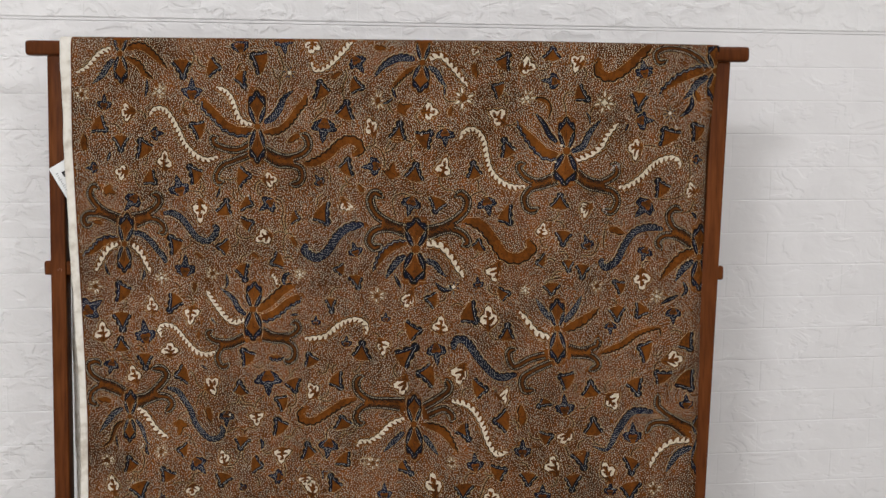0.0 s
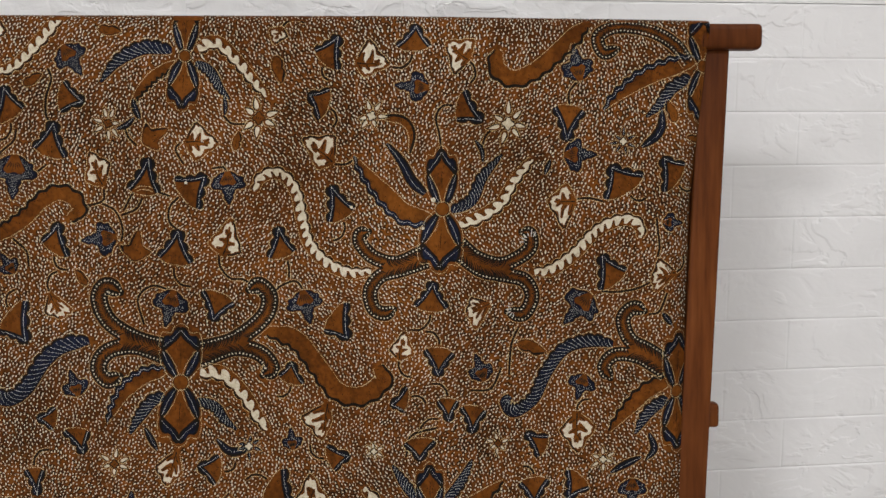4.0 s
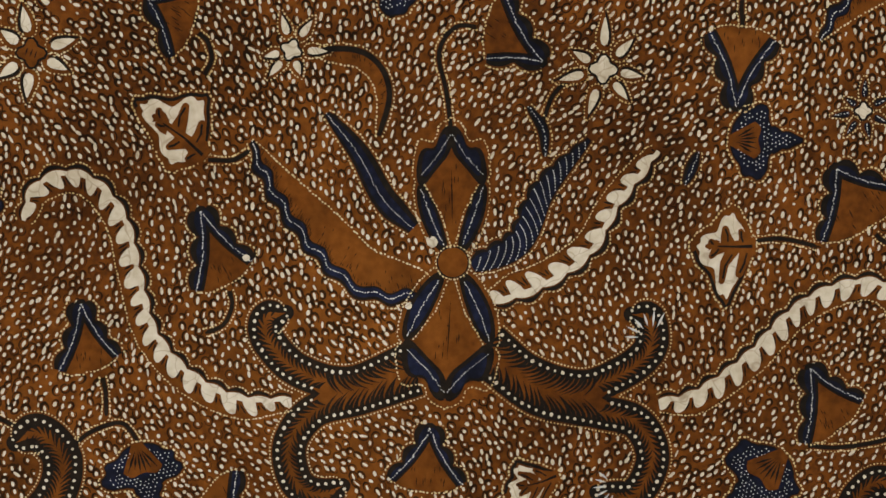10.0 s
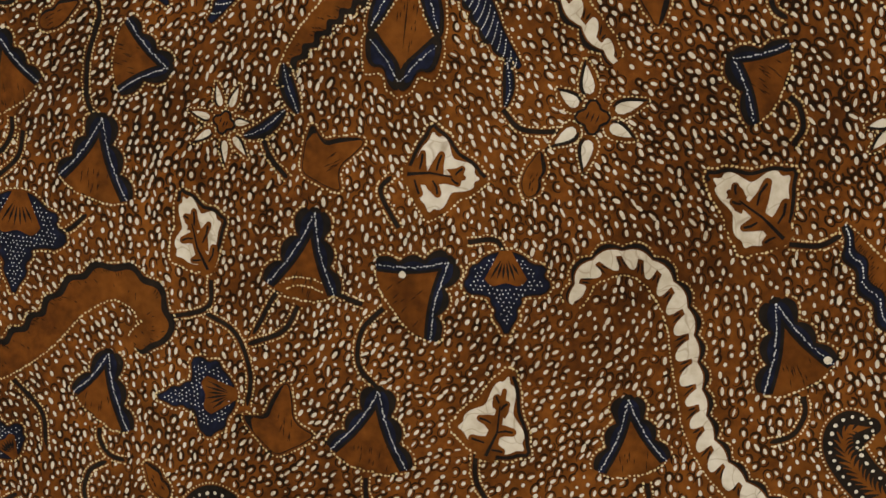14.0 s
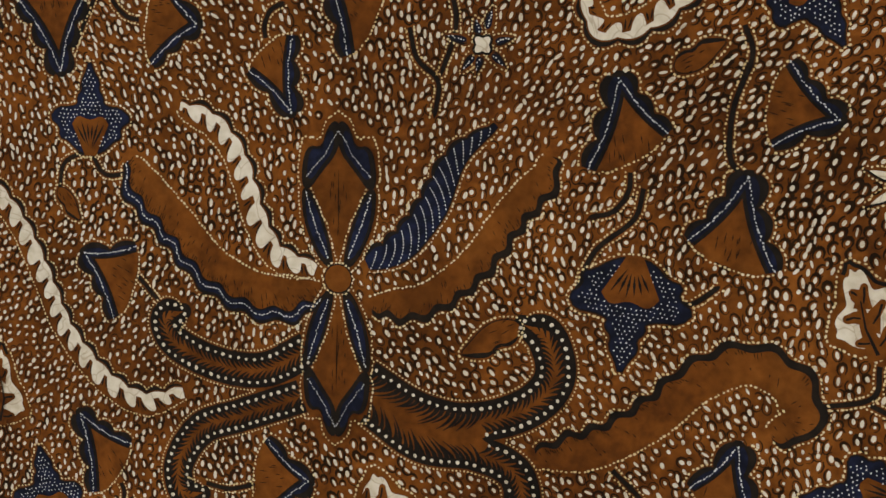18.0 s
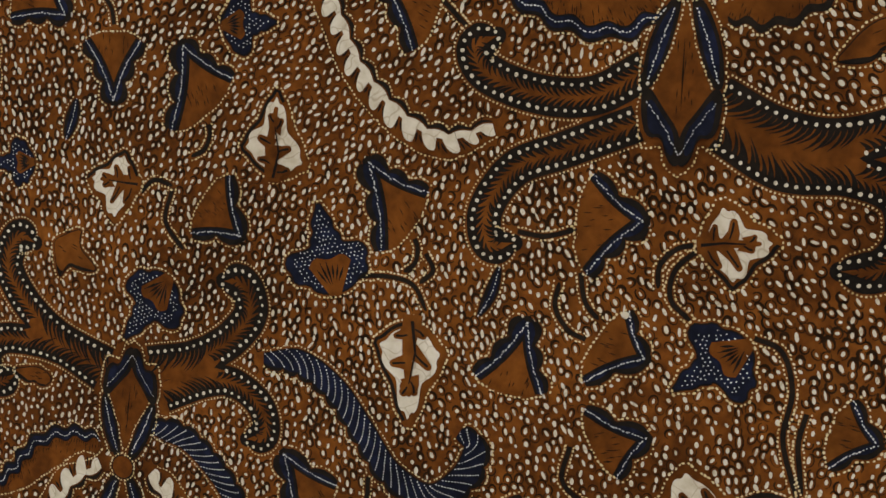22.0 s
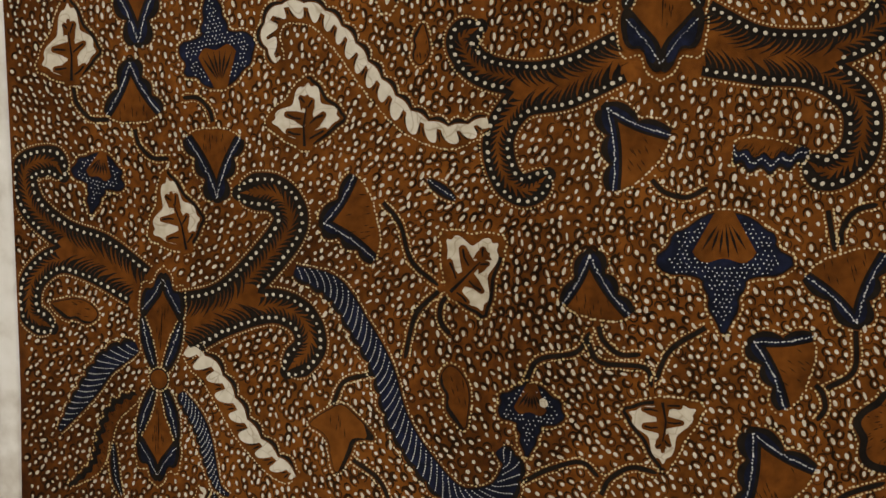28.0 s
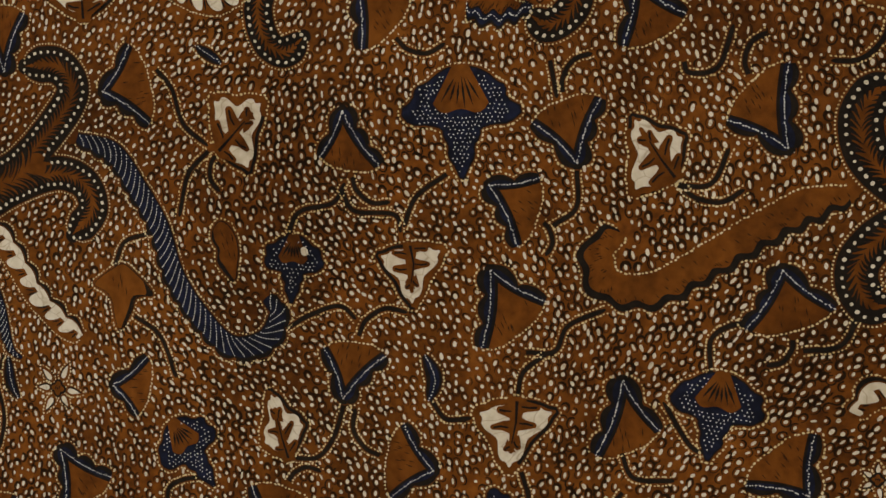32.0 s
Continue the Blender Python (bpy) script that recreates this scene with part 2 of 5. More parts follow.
def sheet(x, z, off=0.0):
    """Place in metres of the cloth point (x, z), lifted off the face by off mm; above the bar it folds over to the back."""
    x, z = np.asarray(x, float), np.asarray(z, float)
    right = edge_at(z, RIGHT_EDGE)
    bar = BAR_Z + np.interp(x, (150.0, 445.0), (4.6, 1.0))
    lull = np.clip((BAR_Z - z) / 160.0, 0, 1)
    wave = lull * (1.2 * np.sin(x / 47.0 + 0.6 * np.sin(z / 130.0)) + 0.9 * np.sin(x / 83.0 - z / 210.0 + 1.0))
    wave = wave + (5.0 + 9.0 * lull) * np.clip((x - right + 22.0) / 22.0, 0, 1) ** 2
    a = np.clip((z - bar) / BAR_R, 0, math.pi)
    down = np.maximum(z - bar - math.pi * BAR_R, 0)
    r = BAR_R + off
    y = BAR_R - r * np.cos(a) + np.where(z < bar, wave, 0.0) + np.where(down > 0, 0.03 * down, 0)
    up = np.where(z < bar, z, bar + r * np.sin(a) - down)
    p = np.stack([x, y, up], -1) / 1000.0
    m = np.array(TILT)
    return p @ m[:3, :3].T + m[:3, 3]


def mesh_from(name, verts, faces, mats, index, parent, label="", smooth=True):
    me = bpy.data.meshes.new(name)
    me.from_pydata([tuple(v) for v in verts], [], faces)
    for m in mats:
        me.materials.append(m)
    if index is not None:
        me.polygons.foreach_set("material_index", np.asarray(index, dtype=np.int32))
    me.polygons.foreach_set("use_smooth", np.full(len(me.polygons), smooth, dtype=bool))
    me.update()
    ob = new(name, me)
    if parent:
        ob.parent = parent
    return tagged(ob, label)


def woven(name, lo, hi, mat, parent, label, cols, off=0.0, z0=420.0, z1=2560.0, step=8.0, rough=0.0):
    """A strip of the sheet between two edge curves, with a folded hem's thickness at its sides."""
    zs = np.arange(z0, z1 + step, step)
    us = np.linspace(0, 1, cols + 1)
    zz, uu = np.meshgrid(zs, us, indexing="ij")
    a, b = edge_at(np.where(zz > 1600, 1600, zz), lo), edge_at(np.where(zz > 1600, 1600, zz), hi)
    a = a + rough * (np.sin(zz / 23.0) + 0.7 * np.sin(zz / 9.0 + 1.0) + 1.2 * np.sin(zz / 71.0))
    p = sheet(a + (b - a) * uu, zz, off).reshape(-1, 3)
    k = cols + 1
    faces = [(i * k + j, i * k + j + 1, (i + 1) * k + j + 1, (i + 1) * k + j) for i in range(len(zs) - 1) for j in range(cols)]
    ob = mesh_from(name, p, faces, [mat], None, parent, label)
    thick = ob.modifiers.new("thickness", "SOLIDIFY")
    thick.thickness, thick.offset = 0.0004, -1.0
    return ob


cloth = tagged(new("batik_cloth"), "brown batik cloth with navy and cream floral motifs, draped over rack", "batik cloth")
woven("fabric", PATTERN_EDGE, RIGHT_EDGE, GROUND, cloth, "soga-brown dyed cotton ground", 128)
woven("selvedge", SELVEDGE_EDGE, PATTERN_EDGE, SELVEDGE, cloth, "undyed cream selvedge strip", 4, step=4.0, rough=0.45)

# cells of half a millimetre that a motif covers, so that the grain leaves them free
CELL, X0, Z0 = 0.5, -640.0, 780.0
COVER = np.zeros((2200, 1740), dtype=bool)
CLOSE = []
FEET = []
TURN = random.Random(7)


def rise(k):
    return 0.25 + 0.16 * k


LOOKS = {
    "white_frond": "cream frond with rounded fingers and black rim",
    "striped_plume": "navy plume crossed by rows of pale dots",
    "brown_plume": "brown plume with a dark waving edge",
    "navy_edged_plume": "brown plume edged in waving dotted navy",
    "fern_arm": "black feathered arm lined with cream dots",
    "navy_blade": "narrow navy blade with a dotted midline",
    "stem": "thin black stem between ochre dots",
    "navy_bell": "brown bell leaf with lobed navy arms",
    "white_leaf": "cream lobed leaf with brown veins",
    "blue_leaf": "three-lobed navy leaf sprinkled with pale dots",
    "star_flower": "small flower of pointed cream petals",
    "brown_bud": "small brown bud with one black side",
    "ray_tip": "pale strokes fanning over an arm's end",
    "wax_spot": "round cream spot of spilt wax",
    "bloom_body": "brown kite-shaped bloom heart capped in navy",
}


class Ink:
    """Gathers flat shapes on the cloth and makes one mesh of them."""

    def __init__(self):
        self.x, self.z, self.off, self.faces, self.mat = [], [], [], [], []
        self.lift = TURN.random() * 0.09

    def poly(self, pts, mat, layer):
        k = len(self.x)
        for x, z in pts:
            self.x.append(x)
            self.z.append(z)
            self.off.append(rise(layer) + self.lift)
        self.faces.append(tuple(range(k, k + len(pts))))
        self.mat.append(mat)

    def strip(self, left, right, mat, layer):
        k, n = len(self.x), len(left)
        for (a, b), (c, d) in zip(left, right):
            self.x += [a, c]
            self.z += [b, d]
            self.off += [rise(layer) + self.lift] * 2
        for i in range(n - 1):
            q = k + 2 * i
            self.faces.append((q, q + 1, q + 3, q + 2))
            self.mat.append(mat)

    def dot(self, x, z, r, mat, layer, n=6, long=1.0, turn=0.0):
        c, s = math.cos(turn), math.sin(turn)
        pts = []
        for i in range(n):
            a = 2 * math.pi * (i + 0.5) / n
            u, v = r * long * math.cos(a), r * math.sin(a)
            pts.append((x + c * u - s * v, z + s * u + c * v))
        self.poly(pts, mat, layer)

    def trail(self, pts, gap, r, mat, layer, closed=False, n=5, long=1.3):
        """A line of small resist dots along a curve."""
        p = np.asarray(pts, float)
        if closed:
            p = np.vstack([p, p[:1]])
        q = resample(p, gap)
        d = np.gradient(q, axis=0)
        for (x, z), (u, v) in zip(q, d):
            self.dot(x + TURN.gauss(0, 0.15), z + TURN.gauss(0, 0.15), r * TURN.uniform(0.68, 1.10), mat, layer, n, long * TURN.uniform(0.8, 1.3), math.atan2(v, u) + TURN.gauss(0, 0.2))

    def hatch(self, x, z, turn, length, mat, layer, wide=0.28):
        c, s = math.cos(turn), math.sin(turn)
        h = length / 2
        self.poly([(x - c * h, z - s * h), (x + s * wide, z - c * wide), (x + c * h, z + s * h), (x - s * wide, z + c * wide)], mat, layer)

    def done(self, name, label="", spot=None):
        label = label or LOOKS.get(name, "")
        x, z = np.array(self.x), np.array(self.z)
        z = np.minimum(z, BAR_Z + 0.9 * BAR_R)
        x = np.clip(x, edge_at(z, PATTERN_EDGE) + 1.5, edge_at(z, RIGHT_EDGE) - 0.6)
        ob = mesh_from(name, sheet(x, z, np.array(self.off)), self.faces, INKS, self.mat, cloth, label)
        CLOSE.append((ob, spot))
        return ob


def resample(p, step):
    d = np.hypot(*np.diff(p, axis=0).T)
    s = np.r_[0, np.cumsum(d)]
    n = max(2, int(round(s[-1] / step)) + 1)
    t = np.linspace(0, s[-1], n)
    return np.stack([np.interp(t, s, p[:, 0]), np.interp(t, s, p[:, 1])], 1)


def curve(pts, step=1.2):
    """A smooth line through the points."""
    p = np.asarray(pts, float)
    p = np.vstack([2 * p[0] - p[1], p, 2 * p[-1] - p[-2]])
    out = []
    for i in range(1, len(p) - 2):
        a, b, c, d = p[i - 1], p[i], p[i + 1], p[i + 2]
        for t in np.linspace(0, 1, 24, endpoint=False):
            out.append(0.5 * (2 * b + (c - a) * t + (2 * a - 5 * b + 4 * c - d) * t * t + (3 * b - a - 3 * c + d) * t**3))
    out.append(p[-2])
    return resample(np.array(out), step)


class Ribbon:
    """A centre line with its left normals, the way along it (0 to 1) and its half width."""

    def __init__(self, wide, pts, kind, step=0.8):
        self.c = curve(pts, step)
        d = np.gradient(self.c, axis=0)
        d /= np.hypot(d[:, 0], d[:, 1])[:, None] + 1e-9
        self.n = np.stack([-d[:, 1], d[:, 0]], 1)
        step = np.hypot(*np.diff(self.c, axis=0).T)
        self.s = np.r_[0, np.cumsum(step)]
        self.long = self.s[-1]
        t = self.s / self.long
        self.t = t
        if kind == "tail":
            h = np.minimum(1, np.minimum(0.45 + 5 * t, 0.30 + 0.70 * np.sqrt(np.clip((1 - t) * 9, 0, 1))))
        elif kind == "wing":
            h = 0.10 + 0.90 * np.sin(math.pi * np.clip(t, 0, 1) ** 0.75) ** 0.8 + 0.25 * (1 - t) ** 2
        elif kind == "horn":
            h = np.minimum(1, 0.55 + 2.5 * t) * np.clip(1.03 - t**2.4, 0, 1) ** 0.6
        elif kind == "blade":
            h = 0.10 + 0.90 * np.sin(math.pi * t) ** 0.7
        else:
            h = np.minimum(1, 0.30 + 0.70 * np.sqrt(np.clip((1 - t) * 14, 0, 1)))
        self.h = wide / 2 * np.clip(h, 0.06, 1.05)

    def at(self, off):
        return self.c + self.n * np.broadcast_to(off, self.s.shape)[:, None]

    def mark(self, margin=1.9):
        for (x, z), h in zip(self.c[::2], self.h[::2]):
            cover_disc(x, z, h + margin)


def cover_disc(x, z, r):
    i0, i1 = int((x - r - X0) / CELL), int((x + r - X0) / CELL) + 1
    j0, j1 = int((z - r - Z0) / CELL), int((z + r - Z0) / CELL) + 1
    i0, j0 = max(i0, 0), max(j0, 0)
    i1, j1 = min(i1, COVER.shape[0]), min(j1, COVER.shape[1])
    if i0 >= i1 or j0 >= j1:
        return
    gx = X0 + CELL * (np.arange(i0, i1) + 0.5)
    gz = Z0 + CELL * (np.arange(j0, j1) + 0.5)
    COVER[i0:i1, j0:j1] |= (gx[:, None] - x) ** 2 + (gz[None, :] - z) ** 2 < r * r


def cover_poly(pts):
    p = np.asarray(pts, float)
    i0, i1 = max(int((p[:, 0].min() - X0) / CELL), 0), min(int((p[:, 0].max() - X0) / CELL) + 2, COVER.shape[0])
    j0, j1 = max(int((p[:, 1].min() - Z0) / CELL), 0), min(int((p[:, 1].max() - Z0) / CELL) + 2, COVER.shape[1])
    if i0 >= i1 or j0 >= j1:
        return
    gx = (X0 + CELL * (np.arange(i0, i1) + 0.5))[:, None]
    gz = (Z0 + CELL * (np.arange(j0, j1) + 0.5))[None, :]
    inside = np.zeros((i1 - i0, j1 - j0), dtype=bool)
    for (ax, az), (bx, bz) in zip(p, np.roll(p, -1, 0)):
        if az != bz:
            inside ^= ((az > gz) != (bz > gz)) & (gx < (bx - ax) * (gz - az) / (bz - az) + ax)
    COVER[i0:i1, j0:j1] |= inside


def grown(pts, d):
    """The closed outline moved outwards by d."""
    p = np.asarray(pts, float)
    area = np.sum(p[:, 0] * np.roll(p[:, 1], -1) - np.roll(p[:, 0], -1) * p[:, 1])
    t = np.roll(p, -1, 0) - np.roll(p, 1, 0)
    t /= np.hypot(t[:, 0], t[:, 1])[:, None] + 1e-9
    out = np.stack([t[:, 1], -t[:, 0]], 1) * (1 if area > 0 else -1)
    return p + out * d


def rounded(pts, times=2):
    """Corner cutting of a closed outline."""
    p = np.asarray(pts, float)
    for _ in range(times):
        q = np.roll(p, -1, 0)
        p = np.stack([0.75 * p + 0.25 * q, 0.25 * p + 0.75 * q], 1).reshape(-1, 2)
    return p


def kind_of(pts):
    return "tail" if len(pts) >= 6 else "wing"


def white_frond(wide, side, *pts):
    """A cream plume: rounded fingers slanting back on one side, a wavy spine on the other, and a scalloped black rim beyond a brown gap."""
    wide = wide * 1.12
    k, r = Ink(), Ribbon(wide, pts, "tail", 0.3)
    r.h = r.h * (1 - (0.42 if len(pts) < 6 else 0.12) * r.t)
    sg = float(side)
    pitch = max(3.0, 0.72 * wide)
    turn = r.s / pitch + 0.12 * np.sin(r.s / 11.0) + 0.25
    nth = np.floor(turn).astype(int)
    broad = np.array([TURN.uniform(0.29, 0.40) for _ in range(nth.max() + 2)])
    reach = np.array([TURN.uniform(0.78, 1.06) for _ in range(nth.max() + 2)])
    phase = np.abs(turn - nth - 0.5)
    finger = np.sqrt(np.clip(1 - (phase / broad[nth]) ** 2.4, 0, 1)) * reach[nth]
    bow = np.abs(np.sin(math.pi * r.s / (1.18 * pitch) + 0.5))

    def pt(s, u):
        e = np.clip(s - max(u * sg, 0) * 0.5, 0, r.long)
        c = np.array([np.interp(e, r.s, r.c[:, q]) for q in (0, 1)])
        n = np.array([np.interp(e, r.s, r.n[:, q]) for q in (0, 1)])
        return c + n * u

    spine = r.h * 0.40 + 0.11 * wide * bow
    k.strip(r.at(sg * r.h * 1.08), r.at(-sg * (spine + 1.0)), B_, 0)
    thick = np.clip(np.minimum(r.t * 8 + 0.4, (1 - r.t) * 8 + 0.3), 0, 1)
    k.strip(r.at(-sg * (spine + 0.55)), r.at(-sg * (spine + 0.55 + thick * (0.65 + 0.085 * wide * bow))), D_, 1)
    lip = sg * r.h * (1.06 * finger - 0.10)
    k.strip([pt(s, u) for s, u in zip(r.s, lip)], r.at(-sg * spine), C_, 2)
    if wide > 5.5:
        for j in range(1, nth.max() + 1):
            s0 = float(np.interp(j, turn, r.s))
            h = float(np.interp(s0, r.s, r.h))
            for lean in (-0.13, 0.12):
                a, b = TURN.uniform(0.05, 0.2), TURN.uniform(0.6, 0.95)
                left, right = [], []
                for f in np.linspace(0, 1, 5):
                    w = 0.42 * math.sin(math.pi * (0.12 + 0.88 * f)) * TURN.uniform(0.9, 1.1)
                    d = s0 + lean * pitch * (0.5 + 0.7 * f)
                    u = sg * h * (a + (b - a) * f)
                    left.append(pt(d - w, u))
                    right.append(pt(d + w, u))
                k.strip(left, right, D_, 1)
    k.trail(r.at(sg * (r.h * 1.08 + 0.9)), 1.5, 0.42, O_, 1)
    k.trail(r.at(-sg * (spine + 1.9 + 0.085 * wide * bow)), 1.5, 0.42, O_, 1)
    r.mark(2.6)
    return k.done("white_frond", spot=pts[0])


def striped_plume(wide, side, *pts):
    """An indigo plume with slanting rows of pale dashes and a deeply scalloped black rim."""
    k, r = Ink(), Ribbon(wide * 0.76, pts, kind_of(pts), 0.4)
    sg = float(side)
    gap = max(2.0, 0.32 * wide)
    lobe = (0.5 + 0.13 * wide) * np.abs(np.sin(math.pi * r.s / (gap * 2.1))) ** 0.6 * np.clip(r.h / (0.3 * wide), 0.3, 1)
    k.strip(r.at(sg * (r.h + 0.35)), r.at(-sg * (r.h * 0.92 + 0.5 + lobe)), D_, 0)
    k.strip(r.at(sg * (r.h * 0.95)), r.at(-sg * (r.h * 0.82 + 0.62 * lobe)), N_, 1)
    for d in np.arange(gap * 0.6, r.long + gap, gap):
        h = float(np.interp(d, r.s, r.h)) * 0.92
        for u in np.arange(-h, h + 0.01, 0.80):
            e = d + 0.22 * h * (1 - (u / max(h, 0.1)) ** 2) - 0.95 * sg * u
            if 0.3 < e < r.long - 0.3:
                c = [np.interp(e, r.s, r.c[:, q]) for q in (0, 1)]
                n = [np.interp(e, r.s, r.n[:, q]) for q in (0, 1)]
                slope = -0.44 * u / max(h, 0.1) - 0.95 * sg
                k.dot(c[0] + n[0] * u, c[1] + n[1] * u, TURN.uniform(0.22, 0.29), P_, 2, 5, 1.5, math.atan2(n[1] - slope * n[0], n[0] + slope * n[1]))
    k.trail(r.at(sg * (r.h + 1.25)), 1.5, 0.42, O_, 1)
    k.trail(r.at(-sg * (r.h + 1.3 + lobe)), 1.5, 0.42, O_, 1)
    r.mark(2.6)
    return k.done("striped_plume", spot=pts[0])


def scalloped(name, wide, side, pts, ink, band, dotted, wavy=1.0):
    """A brown plume with a waving dark band along one side."""
    k, r = Ink(), Ribbon(wide * (0.84 if dotted else 0.70), pts, kind_of(pts))
    sg = float(side)
    pitch = max(5.0, 0.60 * wide)
    turn = 2 * math.pi * (r.s / pitch + 0.08 * np.sin(r.s / 17.0))
    wave = wavy * np.clip(r.h / 3.0, 0.25, 1) * (0.95 + 1.1 * np.sin(turn))
    k.strip(r.at(r.h + wave * (sg > 0)), r.at(-r.h - wave * (sg < 0)), B_, 0)
    mid = r.h - 0.5 * band + wave
    half = 0.5 * band * np.clip(np.minimum(r.t * 9 + 0.35, (1 - r.t) * 9 + 0.25), 0, 1) * (1 + 0.16 * wavy * np.cos(turn))
    k.strip(r.at(sg * (mid - half - 0.45)), r.at(sg * (mid + half + 0.75)), D_, 1)
    if dotted:
        k.strip(r.at(sg * (mid - half + 0.25)), r.at(sg * (mid + half - 0.45)), ink, 2)
        k.trail(r.at(sg * (mid - 0.12 * half)), 1.2, 0.30, P_, 3, n=5, long=1.6)
    for i in range(0, len(r.s), 1):
        if r.h[i] > 2.0 and TURN.random() < (0.9 if dotted else 0.5):
            u = sg * (mid[i] - half[i] - TURN.uniform(0.6, 2.2))
            if TURN.random() < 0.3:
                u = sg * r.h[i] * TURN.uniform(-0.5, 0.3)
            c, n = r.c[i], r.n[i]
            k.hatch(c[0] + n[0] * u, c[1] + n[1] * u, math.atan2(n[1], n[0]) + 0.35 * sg + TURN.uniform(-0.15, 0.15), TURN.uniform(1.4, 4.2 if dotted else 3.0), U_, 1, 0.20)
    k.trail(r.at(-sg * (r.h + 0.9)), 1.6, 0.47, O_, 1)
    k.trail(r.at(sg * (mid + half + 1.6)), 1.6, 0.45, O_, 1)
    r.mark(2.8)
    return k.done(name, spot=pts[0])


def brown_plume(wide, side, *pts):
    return scalloped("brown_plume", wide, side, pts, D_, 1.5, False)


def plain_plume(wide, side, *pts):
    return scalloped("brown_plume", wide, side, pts, D_, 1.1, False, 0.0)


def navy_edged_plume(wide, side, *pts):
    return scalloped("navy_edged_plume", wide, side, pts, N_, 4.3, True)


ARMS = []


def fern_arm(wide, side, *pts):
    ARMS.append((Ribbon(wide * 1.22, pts, "arm"), pts[0]))


def draw_arm(r, spot, others):
    """A black arm with a brown feathered core and cream dots along both rims; where two arms join, the cores run together."""
    k = Ink()

    def side_of(o):
        """On which side of this arm the other one lies, near the foot."""
        total = 0.0
        for i in range(0, max(4, int(len(r.s) * 0.35)), 3):
            d = o.c - r.c[i]
            total += d[np.argmin(np.hypot(d[:, 0], d[:, 1]))] @ r.n[i]
        return 1 if total > 0 else -1

    facing = {sg: [o for o in others if side_of(o) == sg] for sg in (1, -1)}

    def joined(p, share):
        hit = np.zeros(len(p), dtype=bool)
        for o in facing[sg]:
            d = np.hypot(p[:, None, 0] - o.c[None, ::3, 0], p[:, None, 1] - o.c[None, ::3, 1]) / o.h[None, ::3]
            hit |= d.min(1) < share
        return hit

    def back_from(hit):
        """Once two arms have met, they stay one down to the foot."""
        hit = hit.copy()
        hit[int(len(hit) * 0.7):] = False
        return np.maximum.accumulate(hit[::-1])[::-1]

    k.strip(r.at(r.h), r.at(-r.h), D_, 0)
    end = r.c[-1]
    k.dot(end[0], end[1], r.h[-1] + 1.2, D_, 0, 12)
    fade = np.clip((1 - r.t) * 8, 0, 1)
    sides, met = {}, {}
    for sg in (1, -1):
        met[sg] = back_from(joined(r.at(sg * r.h * 0.9), 1.0))
        grow = np.convolve(np.pad(np.where(met[sg], 0.98, 0.46), 5, mode="edge"), np.ones(11) / 11, "valid")
        sides[sg] = sg * r.h * grow * fade
    k.strip(r.at(sides[1]), r.at(sides[-1]), B_, 1)

    def pt(d, u):
        d = np.clip(d, 0, r.long)
        return np.array([np.interp(d, r.s, r.c[:, q]) + np.interp(d, r.s, r.n[:, q]) * u for q in (0, 1)])

    for sg in (1, -1):
        for d in np.arange(2.0, r.long - 2.0, 2.15):
            d += TURN.uniform(-0.2, 0.2)
            i = min(int(np.searchsorted(r.s, d)), len(r.s) - 1)
            if met[sg][i]:
                continue
            h = r.h[i]
            deep = h * (TURN.uniform(0.80, 1.20) if met[-sg][i] else TURN.uniform(0.42, 0.58))
            back = deep * TURN.uniform(0.65, 1.05)
            left, right = [], []
            for f in np.linspace(0, 1, 5):
                w = 0.92 * (1 - f) ** 0.7 + 0.10
                u = sg * (h * 0.56 - deep * f**0.85)
                left.append(pt(d - back * f**1.5 - w, u))
                right.append(pt(d - back * f**1.5 + w, u))
            k.strip(left, right, D_, 2)
        p = resample(r.at(sg * r.h * 0.66)[2:], 3.3)
        for x, z in p[~back_from(joined(p, 1.20))]:
            k.dot(x + TURN.gauss(0, 0.12), z + TURN.gauss(0, 0.12), TURN.uniform(0.54, 0.80), C_, 3, 7, TURN.uniform(1.0, 1.25), TURN.uniform(0, 3))
        p = resample(r.at(sg * (r.h + 0.9)), 1.45)
        for x, z in p[~back_from(joined(p, 1.18))]:
            k.dot(x, z, TURN.uniform(0.34, 0.46), O_, 1, 5)
    r.mark(2.2)
    return k.done("fern_arm", spot=spot)


def navy_blade(wide, side, *pts):
    k, r = Ink(), Ribbon(wide, pts, "horn" if wide > 9 else "blade")
    k.strip(r.at(r.h + 0.5), r.at(-(r.h + 0.5)), D_, 0)
    k.strip(r.at(r.h * 0.8), r.at(-r.h * 0.55), N_, 1)
    k.trail(r.at(r.h * 0.15), 1.2, 0.3, P_, 2, n=4)
    k.trail(r.at(r.h + 1.4), 1.7, 0.46, O_, 1)
    k.trail(r.at(-(r.h + 1.4)), 1.7, 0.46, O_, 1)
    r.mark(2.2)
    return k.done("navy_blade")


def stem(*pts):
    k, r = Ink(), Ribbon(1.75, pts, "arm")
    k.lift = -0.17
    k.strip(r.at(r.h), r.at(-r.h), D_, 0)
    for sg in (1, -1):
        k.trail(r.at(sg * 1.62), 1.45, 0.44, O_, 1)
    r.mark(1.7)
    return k.done("stem")


def outline(k, pts, gap=1.7, r=0.5, mat=O_, layer=1, off=1.0):
    p = grown(pts, off)
    k.trail(p, gap, r, mat, layer, closed=True)
    cover_poly(grown(pts, off + 1.2))


